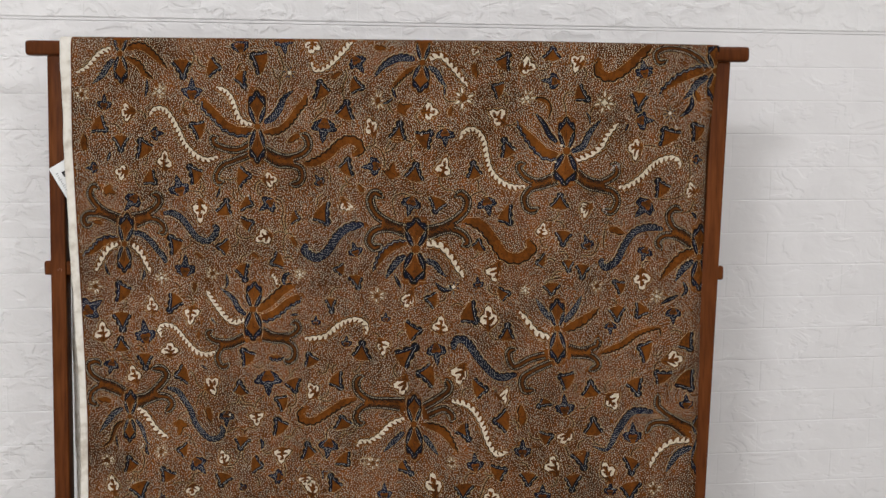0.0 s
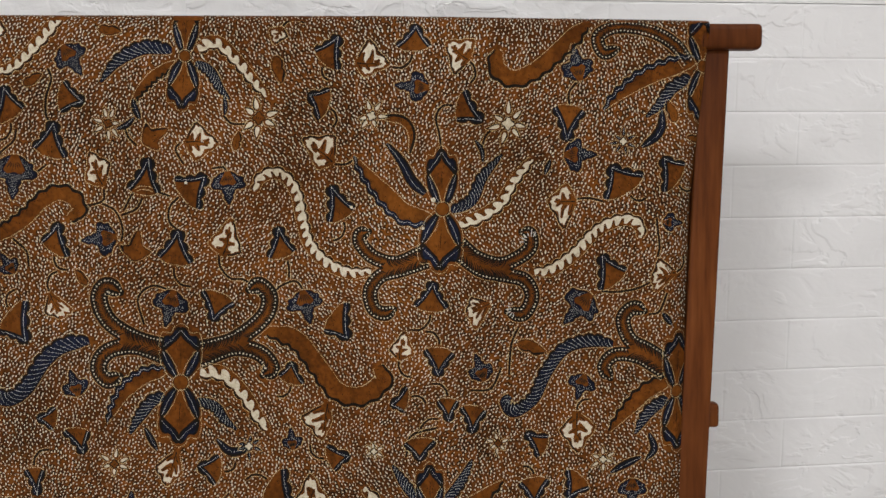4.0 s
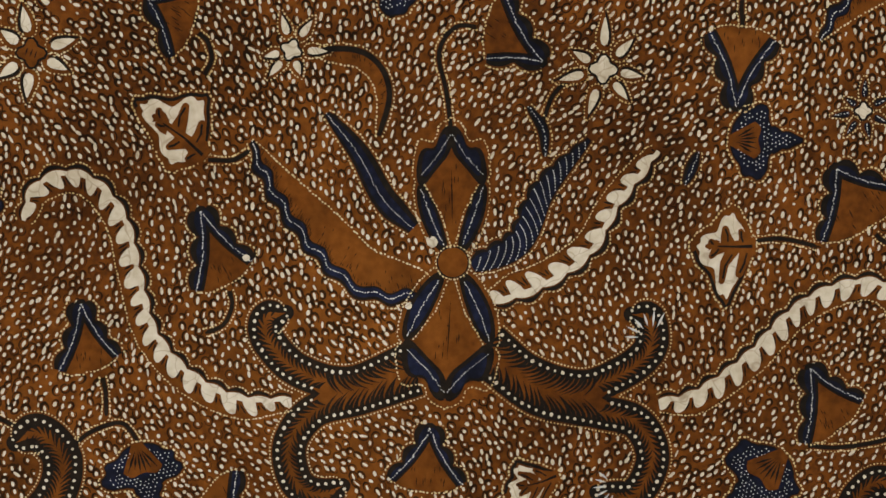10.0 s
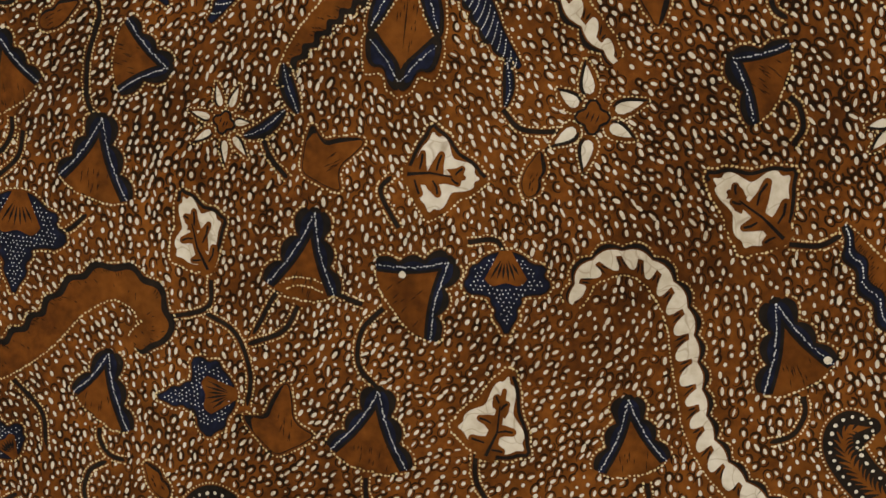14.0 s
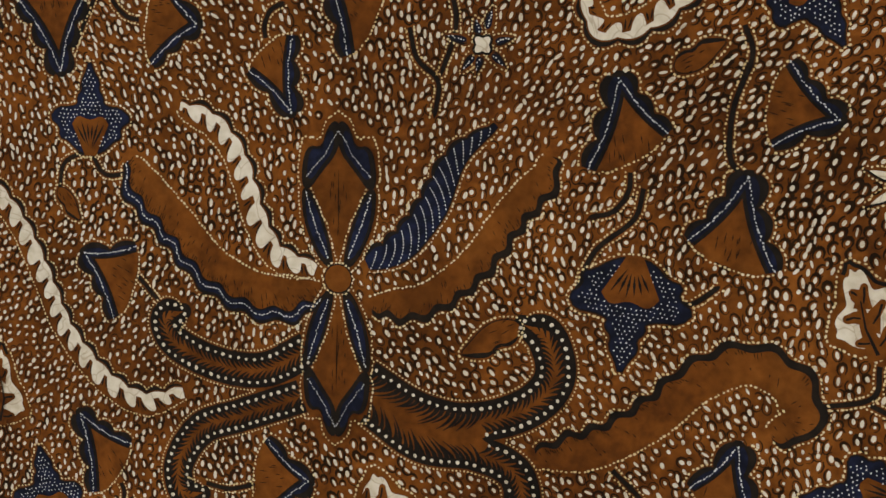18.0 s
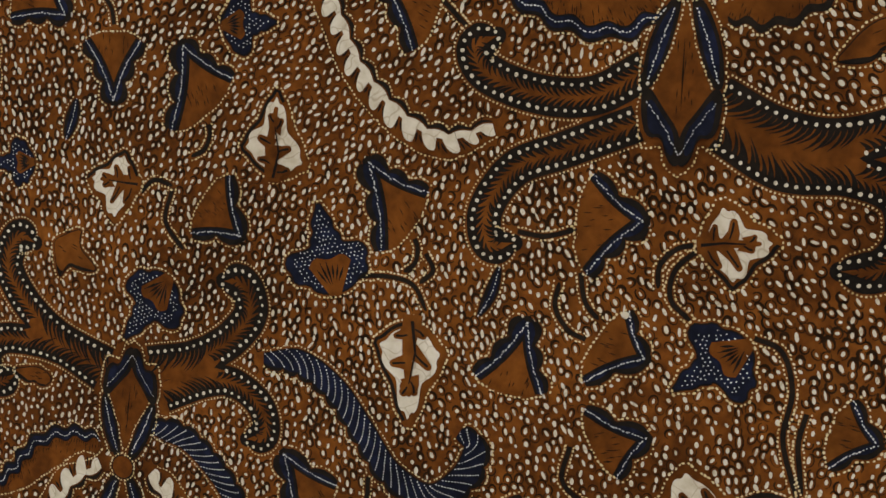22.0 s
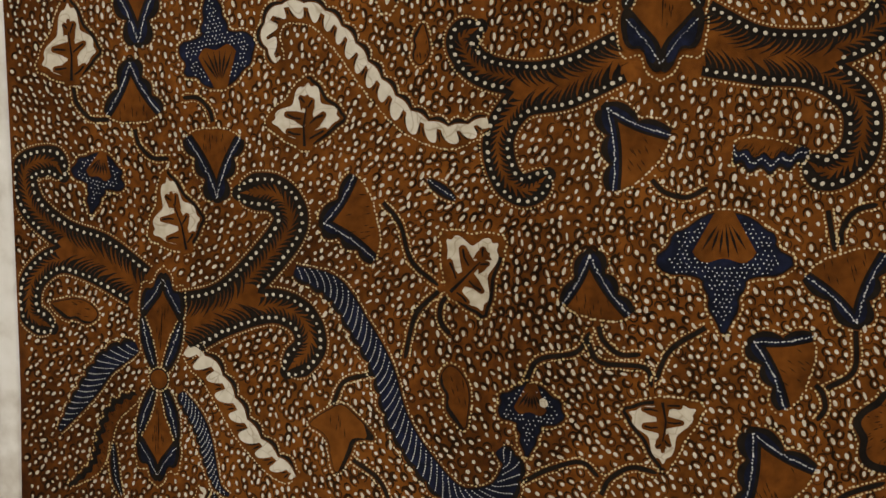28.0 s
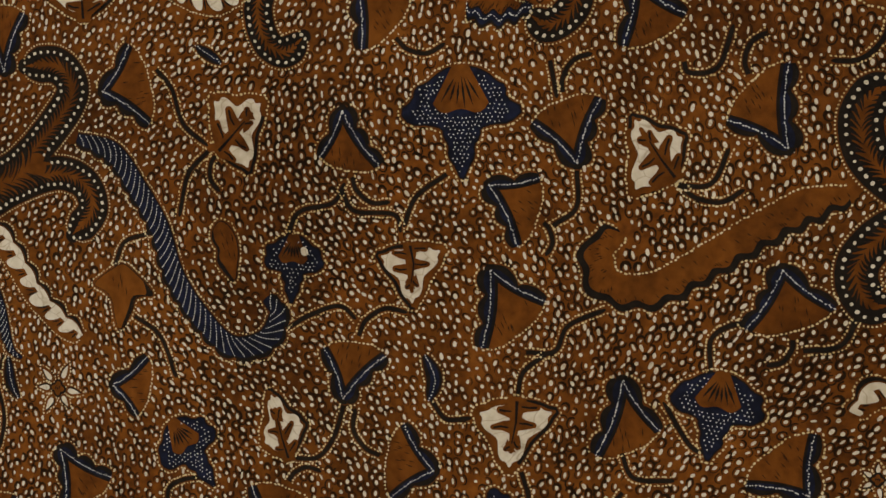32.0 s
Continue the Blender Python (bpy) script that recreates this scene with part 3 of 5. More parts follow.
def navy_bell(v, a, b):
    """A brown bell leaf with two scalloped navy arms from its point v to the ends a and b."""
    k = Ink()
    v, a, b = (np.array(p, float) for p in (v, a, b))
    mid = (a + b) / 2
    away = mid - v
    away = away / (np.hypot(*away) + 1e-9)
    span = np.hypot(*(a - b))
    bulge = [a + (b - a) * t + away * span * (0.14 * math.sin(math.pi * t) + 0.02 * math.sin(3 * math.pi * t)) for t in np.linspace(0, 1, 9)]
    body = [v] + bulge
    k.poly(body, B_, 0)
    hull = [v]
    for end, other, order in ((a, b, 1), (b, a, -1)):
        d = end - v
        n = int(max(10, np.hypot(*d) / 1.0))
        t = np.linspace(0, 1, n)
        u = d / (np.hypot(*d) + 1e-9)
        out = np.array([-u[1], u[0]])
        if out @ (other - v) > 0:
            out = -out
        long = np.hypot(*d)
        lobes = 2 if long < 24 else 3
        bend = out * 1.0
        line = v + d * t[:, None] - bend * np.sin(math.pi * t)[:, None] * long * 0.05
        wide = 0.118 * long + 0.6
        puff = wide * (0.34 + 0.92 * np.abs(np.sin(math.pi * lobes * (t * 0.94 + 0.03))) ** 0.7) * (1.10 - 0.42 * t)
        k.strip(line - out * wide * 0.60, line + out * (puff[:, None] + 0.5), D_, 1)
        k.strip(line - out * wide * 0.30, line + out * (puff[:, None] * 0.60 - 0.2), N_, 2)
        k.trail(line + out * wide * 0.05, 1.15, 0.30, P_, 3, n=5, long=1.6)
        k.trail((line + out * (puff[:, None] + 1.5)), 1.7, 0.48, O_, 1)
        edge = line + out * (puff[:, None] + 2.6)
        cover_poly(np.vstack([line, edge[::-1]]))
    k.dot(v[0], v[1], 0.055 * span + 1.3, D_, 1, 8)
    k.trail(np.array(bulge) + away * 0.9, 1.6, 0.48, O_, 1)
    cover_poly(grown(body, 2.0))
    side = np.array([-away[1], away[0]])
    for _ in range(int(5 + span / 4)):
        p = mid - away * span * TURN.uniform(-0.08, 0.22) + side * span * TURN.uniform(-0.28, 0.28)
        k.hatch(p[0], p[1], math.atan2(away[1], away[0]) + TURN.uniform(-0.12, 0.12), TURN.uniform(2, 4.5), U_, 1, 0.2)
    FEET.append((mid + away * span * 0.20, away))
    return k.done("navy_bell")


def white_leaf(base, tip, s1, s2):
    """A brown leaf whose two halves hold lobed cream fields parted by brown fingers."""
    k = Ink()
    b, t, p, q = (np.array(v, float) for v in (base, tip, s1, s2))
    c = (b + t + p + q) / 4
    hub = b + (t - b) * 0.42
    size = (np.hypot(*(t - b)) + np.hypot(*(p - q))) / 2

    def lobed(u, v, bumps, deep=0.06):
        out = []
        for i in range(1, 5 * bumps):
            f = i / (5.0 * bumps)
            m = u + (v - u) * f
            out.append(m + (m - hub) * (-deep * math.cos(2 * math.pi * bumps * f) - 0.03 * math.sin(math.pi * f)))
        return out

    ring = np.array([b] + lobed(b, p, 1) + [p] + lobed(p, t, 2) + [t] + lobed(t, q, 2) + [q] + lobed(q, b, 1))
    soft = rounded(c + (ring - c) * 1.05, 1)
    k.poly(grown(soft, 1.2), B_, 0)
    far, near = grown(soft, 1.2), grown(soft, -0.1)
    wide = TURN.choice((1, -1))
    for i in range(len(far)):
        j = (i + 1) % len(soft)
        if wide * ((far[i] - c) @ (p - q)) < -0.02 * size * size:
            k.strip([near[i], near[j]], [far[i], far[j]], D_, 1)
    axis = t - b
    ring = np.array([b] + lobed(b, p, 1, 0.10) + [p] + lobed(p, t, 2, 0.17) + [t] + lobed(t, q, 2, 0.17) + [q] + lobed(q, b, 1, 0.10))
    k.poly(rounded(hub + (ring - hub) * 0.95, 2), C_, 2)

    def cut(u, v, w0, w1, layer, ink):
        """A tapering stroke with a rounded end from u to v."""
        d = v - u
        d = d / (np.hypot(*d) + 1e-9)
        n = np.array([-d[1], d[0]])
        bow = n * np.hypot(*(v - u)) * TURN.uniform(-0.10, 0.10)
        mid = (u + v) / 2 + bow
        end = v - d * w1
        cap = [end + (n * math.cos(x) + d * math.sin(x)) * w1 for x in np.linspace(0, math.pi, 6)]
        k.poly([u + n * w0, mid + n * (0.35 * w0 + 0.65 * w1)] + cap + [mid - n * (0.35 * w0 + 0.65 * w1), u - n * w0], ink, layer)

    cut(b - axis * 0.06, b + axis * TURN.uniform(0.72, 0.84), 0.125 * size, 0.030 * size, 3.0, B_)
    level = 3.1
    for s, skew in ((p, 0.05), (q, -0.05)):
        for f, aim, deep in ((0.10, s * 0.72 + b * 0.28, 0.76), (0.34, s * 0.74 + t * 0.26, 0.80), (0.58, s * 0.30 + t * 0.70, 0.70)):
            root = b + axis * (f + skew * TURN.uniform(0.4, 1.4))
            go = (aim - root) * deep * TURN.uniform(0.85, 1.12)
            cut(root, root + go, 0.115 * size * TURN.uniform(0.8, 1.1), 0.044 * size * TURN.uniform(0.8, 1.3), level, B_)
            cut(root + go * 0.22, root + go * 0.86, 0.010 * size, 0.015 * size, level + 1.4, D_)
            level += 0.06
    cut(b, b + axis * 0.6, 0.022 * size, 0.008 * size, 4.9, D_)
    outline(k, soft, off=2.1)
    FEET.append((b + (b - hub) * 0.1, (b - hub) / (np.hypot(*(b - hub)) + 1e-9)))
    return k.done("white_leaf")


def local(base, tip):
    b, t = np.array(base, float), np.array(tip, float)
    u = t - b
    n = np.array([-u[1], u[0]])
    return lambda x, y: b + n * x + u * y


def blue_leaf(base, tip):
    """An indigo leaf of three lobes, dotted all over, with a brown fan at its foot."""
    base, tip = np.array(base, float), np.array(tip, float)
    base, tip = base - (tip - base) * 0.06, tip + (tip - base) * 0.08
    k, at = Ink(), local(base, tip)
    half = [(0.0, 1.02), (0.06, 0.88), (0.13, 0.78), (0.11, 0.68), (0.18, 0.60), (0.17, 0.52), (0.30, 0.48), (0.46, 0.48), (0.55, 0.36), (0.46, 0.26), (0.47, 0.14), (0.33, 0.11), (0.24, 0.02), (0.10, -0.04)]
    full = half + [(-x, y) for x, y in reversed(half[1:])]
    slim = TURN.uniform(0.84, 1.04)
    shape = [(x * slim * TURN.uniform(0.88, 1.08), y) for x, y in full]
    ring = rounded([at(x, y) for x, y in shape], 1)
    k.poly(grown(ring, 0.6), D_, 0)
    k.poly(ring, N_, 1)
    size = np.hypot(*(np.array(tip, float) - np.array(base, float)))
    fan = [at(0.40 * slim * math.sin(a), -0.05 + 0.44 * math.cos(a) * (1.0 - 0.10 * math.cos(6 * a))) for a in np.linspace(-0.72, 0.72, 13)]
    k.poly([at(0.07, -0.07), at(-0.07, -0.07)] + fan, B_, 2)
    for a in np.linspace(-0.6, 0.6, 6):
        m = at(0.21 * slim * math.sin(a), 0.20 * math.cos(a))
        d = at(0.3 * math.sin(a), 0.35 * math.cos(a)) - at(0, 0)
        k.hatch(m[0], m[1], math.atan2(d[1], d[0]), TURN.uniform(0.18, 0.34) * size, D_, 3, 0.50)
    gap = 1.72 / size
    lim_y = [y for x, y in reversed(half)]
    lim_x = [x for x, y in reversed(half)]
    row = 0
    for y in np.arange(0.05, 0.98, gap * 0.9):
        w = 0.88 * np.interp(y, lim_y, lim_x) - 0.5 * gap
        row += 1
        for x in np.arange(-0.6 + (row % 2) * gap * 0.5, 0.6, gap):
            if abs(x) < slim * w and (abs(x) > 0.95 * slim * (y + 0.05) or x * x + (y + 0.05) ** 2 > 0.21):
                m = at(x + TURN.uniform(-0.2, 0.2) * gap, y + TURN.uniform(-0.2, 0.2) * gap)
                k.dot(m[0], m[1], TURN.uniform(0.22, 0.31), P_, 2, 5, 1.3, TURN.uniform(0, 3))
    outline(k, ring, off=1.6)
    return k.done("blue_leaf")


def star_flower(centre, petal, count, style="plain"):
    """A ring of pointed petals, each a brown teardrop with a cream drop in it, round a small heart."""
    k = Ink()
    c, p = np.array(centre, float), np.array(petal, float)
    size = np.hypot(*(p - c))
    a0 = math.atan2(p[1] - c[1], p[0] - c[0])

    def drop(d, n, f0, f1, w, long, cut=16):
        pts = []
        for x in np.linspace(0, 2 * math.pi, cut, endpoint=False):
            f = 0.5 - 0.5 * math.cos(x)
            pts.append(c + d * long * (f0 + (f1 - f0) * f) + n * w * math.sin(x) * (1.30 - 1.0 * f))
        return pts

    for i in range(count):
        a = a0 + 2 * math.pi * i / count + TURN.uniform(-0.26, 0.26)
        long = size * TURN.uniform(0.70, 1.08)
        d, n = np.array([math.cos(a), math.sin(a)]), np.array([-math.sin(a), math.cos(a)]) * TURN.choice((1, -1))
        w = min(size * 0.19, 5.2, size * 1.0 / count)
        ring = drop(d, n, 0.32, 1.0, w, long)
        dark = style == "navy" or (style == "heart" and count == 6 and i % 2 == 1 and size > 17)
        k.poly(ring, B_, 0)
        crescent = drop(d, n, 0.36, 1.0, w, long)
        k.strip(crescent[1:9], [q - n * w * 0.42 * math.sin(0.4 * (j + 1)) for j, q in enumerate(crescent[1:9])], D_, 1)
        k.poly(drop(d, n, 0.40, 0.90, w * 0.62, long, 12), N_ if dark else C_, 2)
        if dark:
            k.trail([c + d * long * 0.48, c + d * long * 0.84], 1.1, 0.3, P_, 3)
        k.trail(grown(ring, 0.7), 1.5, 0.42, O_, 1, closed=True)
        cover_poly(grown(ring, 1.6))
    blob = [c + size * (0.21 + 0.05 * math.sin(4 * x + a0)) * np.array([math.cos(x), math.sin(x)]) for x in np.linspace(0, 2 * math.pi, 22, endpoint=False)]
    k.poly(grown(blob, 0.9), D_, 2)
    k.poly(blob, B_ if style == "plain" else C_, 3)
    if style == "plain":
        for i in range(3):
            k.hatch(c[0] + (i - 1) * size * 0.08, c[1] + TURN.uniform(-1, 1) * size * 0.05, 1.2, size * 0.18, D_, 4, 0.28)
    cover_poly(grown(blob, 1.5))
    return k.done("star_flower")


def brown_bud(base, tip, points=1):
    """A small brown leaf, slim or three-pointed, with one thick black side."""
    k, at = Ink(), local(base, tip)
    lean = TURN.choice((-1, 1))
    size = np.hypot(*(np.array(tip, float) - np.array(base, float)))
    if points == 3:
        shape = [(0.05, -0.02), (0.22, 0.10), (0.36, 0.20), (0.56, 0.40), (0.36, 0.40), (0.22, 0.46), (0.18, 0.68), (0.0, 1.02), (-0.10, 0.76), (-0.14, 0.54), (-0.22, 0.44), (-0.34, 0.38), (-0.50, 0.34), (-0.30, 0.16), (-0.18, 0.08), (-0.05, -0.02)]
        dark = range(2, 8)
    else:
        shape = [(0, 0), (0.14, 0.10), (0.21, 0.26), (0.13, 0.44), (0.22, 0.62), (0.13, 0.82), (0.0, 1.0), (-0.08, 0.78), (-0.17, 0.56), (-0.20, 0.32), (-0.12, 0.10)]
        dark = range(1, 7)
    ring = rounded([at(lean * x, y) for x, y in shape], 2)
    k.poly(grown(ring, 0.4), D_, 0)
    k.poly(ring, B_, 1)
    outer = [at(lean * shape[i][0], shape[i][1]) for i in dark]
    heart = at(0, 0.4)
    inner = [o + (heart - o) * (0.22 if 0 < j < len(outer) - 1 else 0.0) for j, o in enumerate(outer)]
    k.poly(rounded(outer + inner[::-1], 1), D_, 2)
    d = np.array(tip, float) - np.array(base, float)
    for _ in range(7):
        m = at(TURN.uniform(-0.16, 0.10) * lean, TURN.uniform(0.12, 0.6))
        k.hatch(m[0], m[1], math.atan2(d[1], d[0]) + TURN.uniform(-0.2, 0.2), size * 0.15, U_, 2, 0.2)
    outline(k, ring, off=1.4, gap=1.6, r=0.46)
    return k.done("brown_bud")


def wax_spot(centre, edge):
    """A drop of wax that kept the cloth undyed."""
    k = Ink()
    k.lift += 0.75
    r = np.hypot(centre[0] - edge[0], centre[1] - edge[1])
    k.poly([(centre[0] + r * TURN.uniform(0.8, 1.1) * math.cos(a), centre[1] + r * TURN.uniform(0.8, 1.1) * math.sin(a)) for a in np.linspace(0, 2 * math.pi, 12, endpoint=False)], C_, 3)
    return k.done("wax_spot")


def ray_tip(centre, tip):
    """Cream strokes fanning out over the end of an arm."""
    k, at = Ink(), local(centre, tip)
    k.lift += 0.75
    size = np.hypot(*(np.array(tip, float) - np.array(centre, float)))
    for a in np.linspace(-1.0, 1.0, 6):
        m, d = at(0.70 * math.sin(a), 0.62 * math.cos(a)), at(math.sin(a), math.cos(a)) - at(0, 0)
        k.hatch(m[0], m[1], math.atan2(d[1], d[0]), size * TURN.uniform(0.45, 0.65), P_, 3, 0.52)
    return k.done("ray_tip")


HUBS = []


def bloom_body(hub, top, foot, wide_top, wide_foot):
    """The two brown kites of a large bloom, capped in navy, round a small disc."""
    k = Ink()
    k.lift += 0.30
    c = np.array(hub, float)
    for end, w in ((top, wide_top), (foot, wide_foot)):
        e = np.array(end, float)
        u = e - c
        long = np.hypot(*u)
        u = u / long
        n = np.array([-u[1], u[0]])

        def at(x, y):
            return c + n * x * w + u * y * long

        kite = [at(0.16, 0.05), at(0.62, 0.30), at(0.92, 0.56), at(0.80, 0.72), at(0.30, 0.88), at(0, 1.0), at(-0.30, 0.88), at(-0.80, 0.72), at(-0.92, 0.56), at(-0.62, 0.30), at(-0.16, 0.05)]
        k.poly(kite, B_, 0)
        for sg in (1, -1):
            cap = rounded([at(0, 1.03), at(sg * 0.30, 0.98), at(sg * 0.46, 0.84), at(sg * 0.92, 0.86), at(sg * 1.08, 0.66), at(sg * 0.94, 0.56), at(sg * 0.5, 0.70), at(0, 0.84)], 2)
            k.poly(grown(cap, 0.5), D_, 1)
            k.poly(cap + (cap.mean(0) - cap) * 0.26, N_, 2)
            k.trail([at(sg * 0.92, 0.66), at(sg * 0.42, 0.80), at(sg * 0.04, 0.95)], 1.15, 0.30, P_, 3, n=4)
            slip = rounded([at(sg * 0.14, 0.06), at(sg * 0.52, 0.12), at(sg * 0.98, 0.36), at(sg * 1.06, 0.60), at(sg * 0.74, 0.54), at(sg * 0.36, 0.30)], 2)
            k.poly(grown(slip, 0.7), D_, 1)
            k.poly(slip + (slip.mean(0) - slip) * 0.18, N_, 2)
            k.trail([at(sg * 0.30, 0.14), at(sg * 0.66, 0.34), at(sg * 0.94, 0.55)], 1.15, 0.30, P_, 3, n=5, long=1.5)
            k.trail([at(sg * 0.06, 0.12), at(sg * 0.34, 0.36), at(sg * 0.80, 0.58)], 1.6, 0.42, O_, 2)
            k.trail(curve([at(sg * 0.44, 0.05), at(sg * 0.74, 0.15), at(sg * 1.08, 0.34), at(sg * 1.17, 0.56), at(sg * 1.10, 0.61), at(sg * 1.19, 0.68), at(sg * 1.02, 0.91), at(sg * 0.54, 0.91), at(sg * 0.36, 1.02), at(0, 1.08)]), 1.55, 0.43, O_, 1)
        for _ in range(12):
            m = at(TURN.uniform(-0.3, 0.3), TURN.uniform(0.3, 0.72))
            k.hatch(m[0], m[1], math.atan2(u[1], u[0]), TURN.uniform(2, 5), U_, 1, 0.2)
        k.hatch(*at(0, 0.5), math.atan2(u[1], u[0]), long * 0.45, U_, 1, 0.3)
        cover_poly([at(0.3, 0), at(1.2, 0.36), at(1.36, 0.6), at(1.15, 0.95), at(0.4, 1.08), at(0, 1.14), at(-0.4, 1.08), at(-1.15, 0.95), at(-1.36, 0.6), at(-1.2, 0.36), at(-0.3, 0)])
        HUBS.append((c, None))
    r = 0.34 * (wide_top + wide_foot) / 2 + 0.8
    k.dot(c[0], c[1], r + 0.5, D_, 2, 18)
    k.dot(c[0], c[1], r, B_, 3, 18)
    ring = [c + (r + 0.9) * np.array([math.cos(a), math.sin(a)]) for a in np.linspace(0, 2 * math.pi, 20, endpoint=False)]
    k.trail(ring, 1.5, 0.42, O_, 4, closed=True)
    cover_disc(c[0], c[1], r + 2.5)
    ob = k.done("bloom_body")
    HUBS[-1] = (c, ob)
    HUBS.pop(-2)
    return ob


# ---- the motifs, across and up in millimetres ----
bloom_body((200, 1429), (199, 1483), (197, 1373), 13.2, 17.8)
navy_edged_plume(19.9, 1, (190, 1419), (166, 1424), (151, 1437), (132, 1458), (118, 1477))
navy_blade(9.1, -1, (184, 1443), (172, 1455), (162, 1473), (149, 1489))
striped_plume(11.7, -1, (208, 1427), (227, 1437), (237, 1458), (255, 1479))
white_frond(11.8, 1, (216, 1414), (237, 1422), (255, 1435), (265, 1453), (282, 1475))
white_frond(10.3, 1, (134, 1371), (112, 1371), (92, 1381), (77, 1399), (71, 1422), (66, 1445), (56, 1459), (44, 1463), (32, 1457), (28, 1445))
white_frond(10.4, -1, (285, 1371), (301, 1374), (322, 1389), (339, 1407), (355, 1417), (373, 1420), (383, 1413), (383, 1402))
fern_arm(11.3, 1, (182, 1389), (158, 1379), (137, 1384), (125, 1396), (124, 1405), (132, 1408))
fern_arm(11.3, 1, (186, 1381), (163, 1373), (143, 1367), (133, 1353), (136, 1337), (146, 1332), (155, 1336))
fern_arm(11.3, 1, (216, 1397), (232, 1384), (253, 1378), (270, 1384), (281, 1394), (280, 1406), (273, 1408))
fern_arm(11.3, 1, (217, 1386), (235, 1373), (258, 1368), (276, 1363), (283, 1348), (275, 1332), (260, 1334))
navy_bell((98, 1449), (96, 1417), (118, 1429))
navy_bell((49, 1411), (40, 1384), (63, 1390))
navy_bell((79, 1533), (97, 1538), (87, 1511))
navy_bell((235, 1510), (220, 1537), (213, 1511))
navy_bell((314, 1493), (303, 1522), (329, 1519))
navy_bell((356, 1467), (351, 1438), (385, 1460))
navy_bell((348, 1385), (347, 1354), (370, 1372))
navy_bell((191, 1360), (175, 1339), (204, 1337))
navy_bell((404, 1475), (405, 1445), (424, 1470))
navy_bell((111, 1309), (111, 1342), (90, 1316))
navy_bell((-12, 1327), (-21, 1353), (7, 1342))
navy_bell((196, 1275), (184, 1298), (210, 1295))
white_leaf((99, 1472), (73, 1493), (101, 1495), (86, 1467))
white_leaf((322, 1436), (298, 1436), (314, 1451), (312, 1412))
white_leaf((243, 1341), (223, 1334), (227, 1346), (231, 1319))
white_leaf((416, 1370), (395, 1364), (401, 1382), (399, 1353))
white_leaf((160, 1290), (165, 1314), (152, 1298), (172, 1294))
white_leaf((-34, 1490), (-6, 1489), (-25, 1507), (-26, 1475))
white_leaf((-2, 1387), (6, 1419), (-14, 1397), (13, 1389))
blue_leaf((71, 1350), (77, 1324))
blue_leaf((315, 1479), (340, 1479))
blue_leaf((335, 1347), (314, 1324))
blue_leaf((184, 1540), (158, 1542))
blue_leaf((325, 1550), (319, 1577))
blue_leaf((406, 1417), (422, 1416))
blue_leaf((3, 1460), (4, 1435))
blue_leaf((-49, 1350), (-56, 1322))
blue_leaf((238, 1272), (231, 1293))
star_flower((32, 1512), (32, 1534), 6)
star_flower((135, 1514), (119, 1514), 6, "heart")
star_flower((260, 1507), (255, 1528), 7, "heart")
star_flower((366, 1491), (366, 1504), 7, "navy")
plain_plume(8.4, 1, (146, 1513), (164, 1510), (172, 1498), (170, 1480))
navy_blade(3.5, -1, (230, 1492), (236, 1483), (237, 1472))
navy_blade(4.0, -1, (299, 1474), (294, 1461))
bloom_body((439, 1560), (439, 1605), (437, 1512), 13.4, 12.0)
navy_edged_plume(17.4, -1, (431, 1566), (406, 1558), (382, 1548), (359, 1532), (347, 1520))
striped_plume(12.1, 1, (427, 1550), (410, 1539), (400, 1525), (387, 1513))
navy_blade(8.1, 1, (401, 1520), (401, 1505), (395, 1495), (383, 1486))
brown_bud((414, 1509), (406, 1529))
brown_bud((440, 1493), (425, 1495))
navy_blade(4.9, 1, (405, 1332), (414, 1321))
brown_bud((270, 1305), (297, 1296))
stem((199, 1483), (197, 1498), (194, 1513), (200, 1523), (209, 1524))
stem((236, 1486), (241, 1498), (253, 1507))
stem((322, 1438), (334, 1439), (349, 1436))
stem((316, 1524), (316, 1536), (324, 1546))
stem((42, 1350), (51, 1358), (64, 1362), (71, 1354))
stem((101, 1470), (111, 1470), (118, 1474))
stem((57, 1381), (58, 1374), (58, 1365))
stem((348, 1353), (361, 1352), (380, 1355), (393, 1361))
stem((398, 1420), (401, 1395), (399, 1384))
stem((262, 1275), (264, 1303), (271, 1320))
stem((-11, 1466), (-1, 1467), (3, 1461))
stem((-37, 1470), (-44, 1483), (-40, 1489))
stem((-42, 1440), (-50, 1431), (-51, 1418), (-43, 1409))
stem((-6, 1387), (-5, 1376), (4, 1365), (15, 1364), (24, 1359))
stem((0, 1514), (8, 1507), (27, 1507))
navy_bell((-18, 1458), (-45, 1456), (-24, 1429))
navy_bell((-43, 1408), (-61, 1385), (-32, 1379))
brown_bud((10, 1483), (14, 1500))
bloom_body((-34, 1568), (-32, 1618), (-38, 1521), 10.7, 13.1)
striped_plume(13.7, 1, (-46, 1573), (-71, 1575), (-95, 1563), (-111, 1544))
white_frond(11.9, 1, (-22, 1574), (-5, 1579), (12, 1564), (27, 1546), (40, 1532))
striped_plume(10.1, 1, (-25, 1562), (-12, 1555), (-3, 1540), (6, 1529))
brown_plume(10.7, 1, (-41, 1562), (-60, 1552), (-75, 1537), (-85, 1521))
white_frond(11.2, -1, (-147, 1602), (-166, 1580), (-188, 1559), (-206, 1555), (-212, 1568))
navy_bell((-199, 1539), (-208, 1508), (-182, 1521))
navy_bell((-128, 1527), (-144, 1545), (-148, 1518))
navy_bell((-155, 1507), (-173, 1485), (-145, 1476))
navy_bell((-69, 1474), (-87, 1447), (-61, 1444))
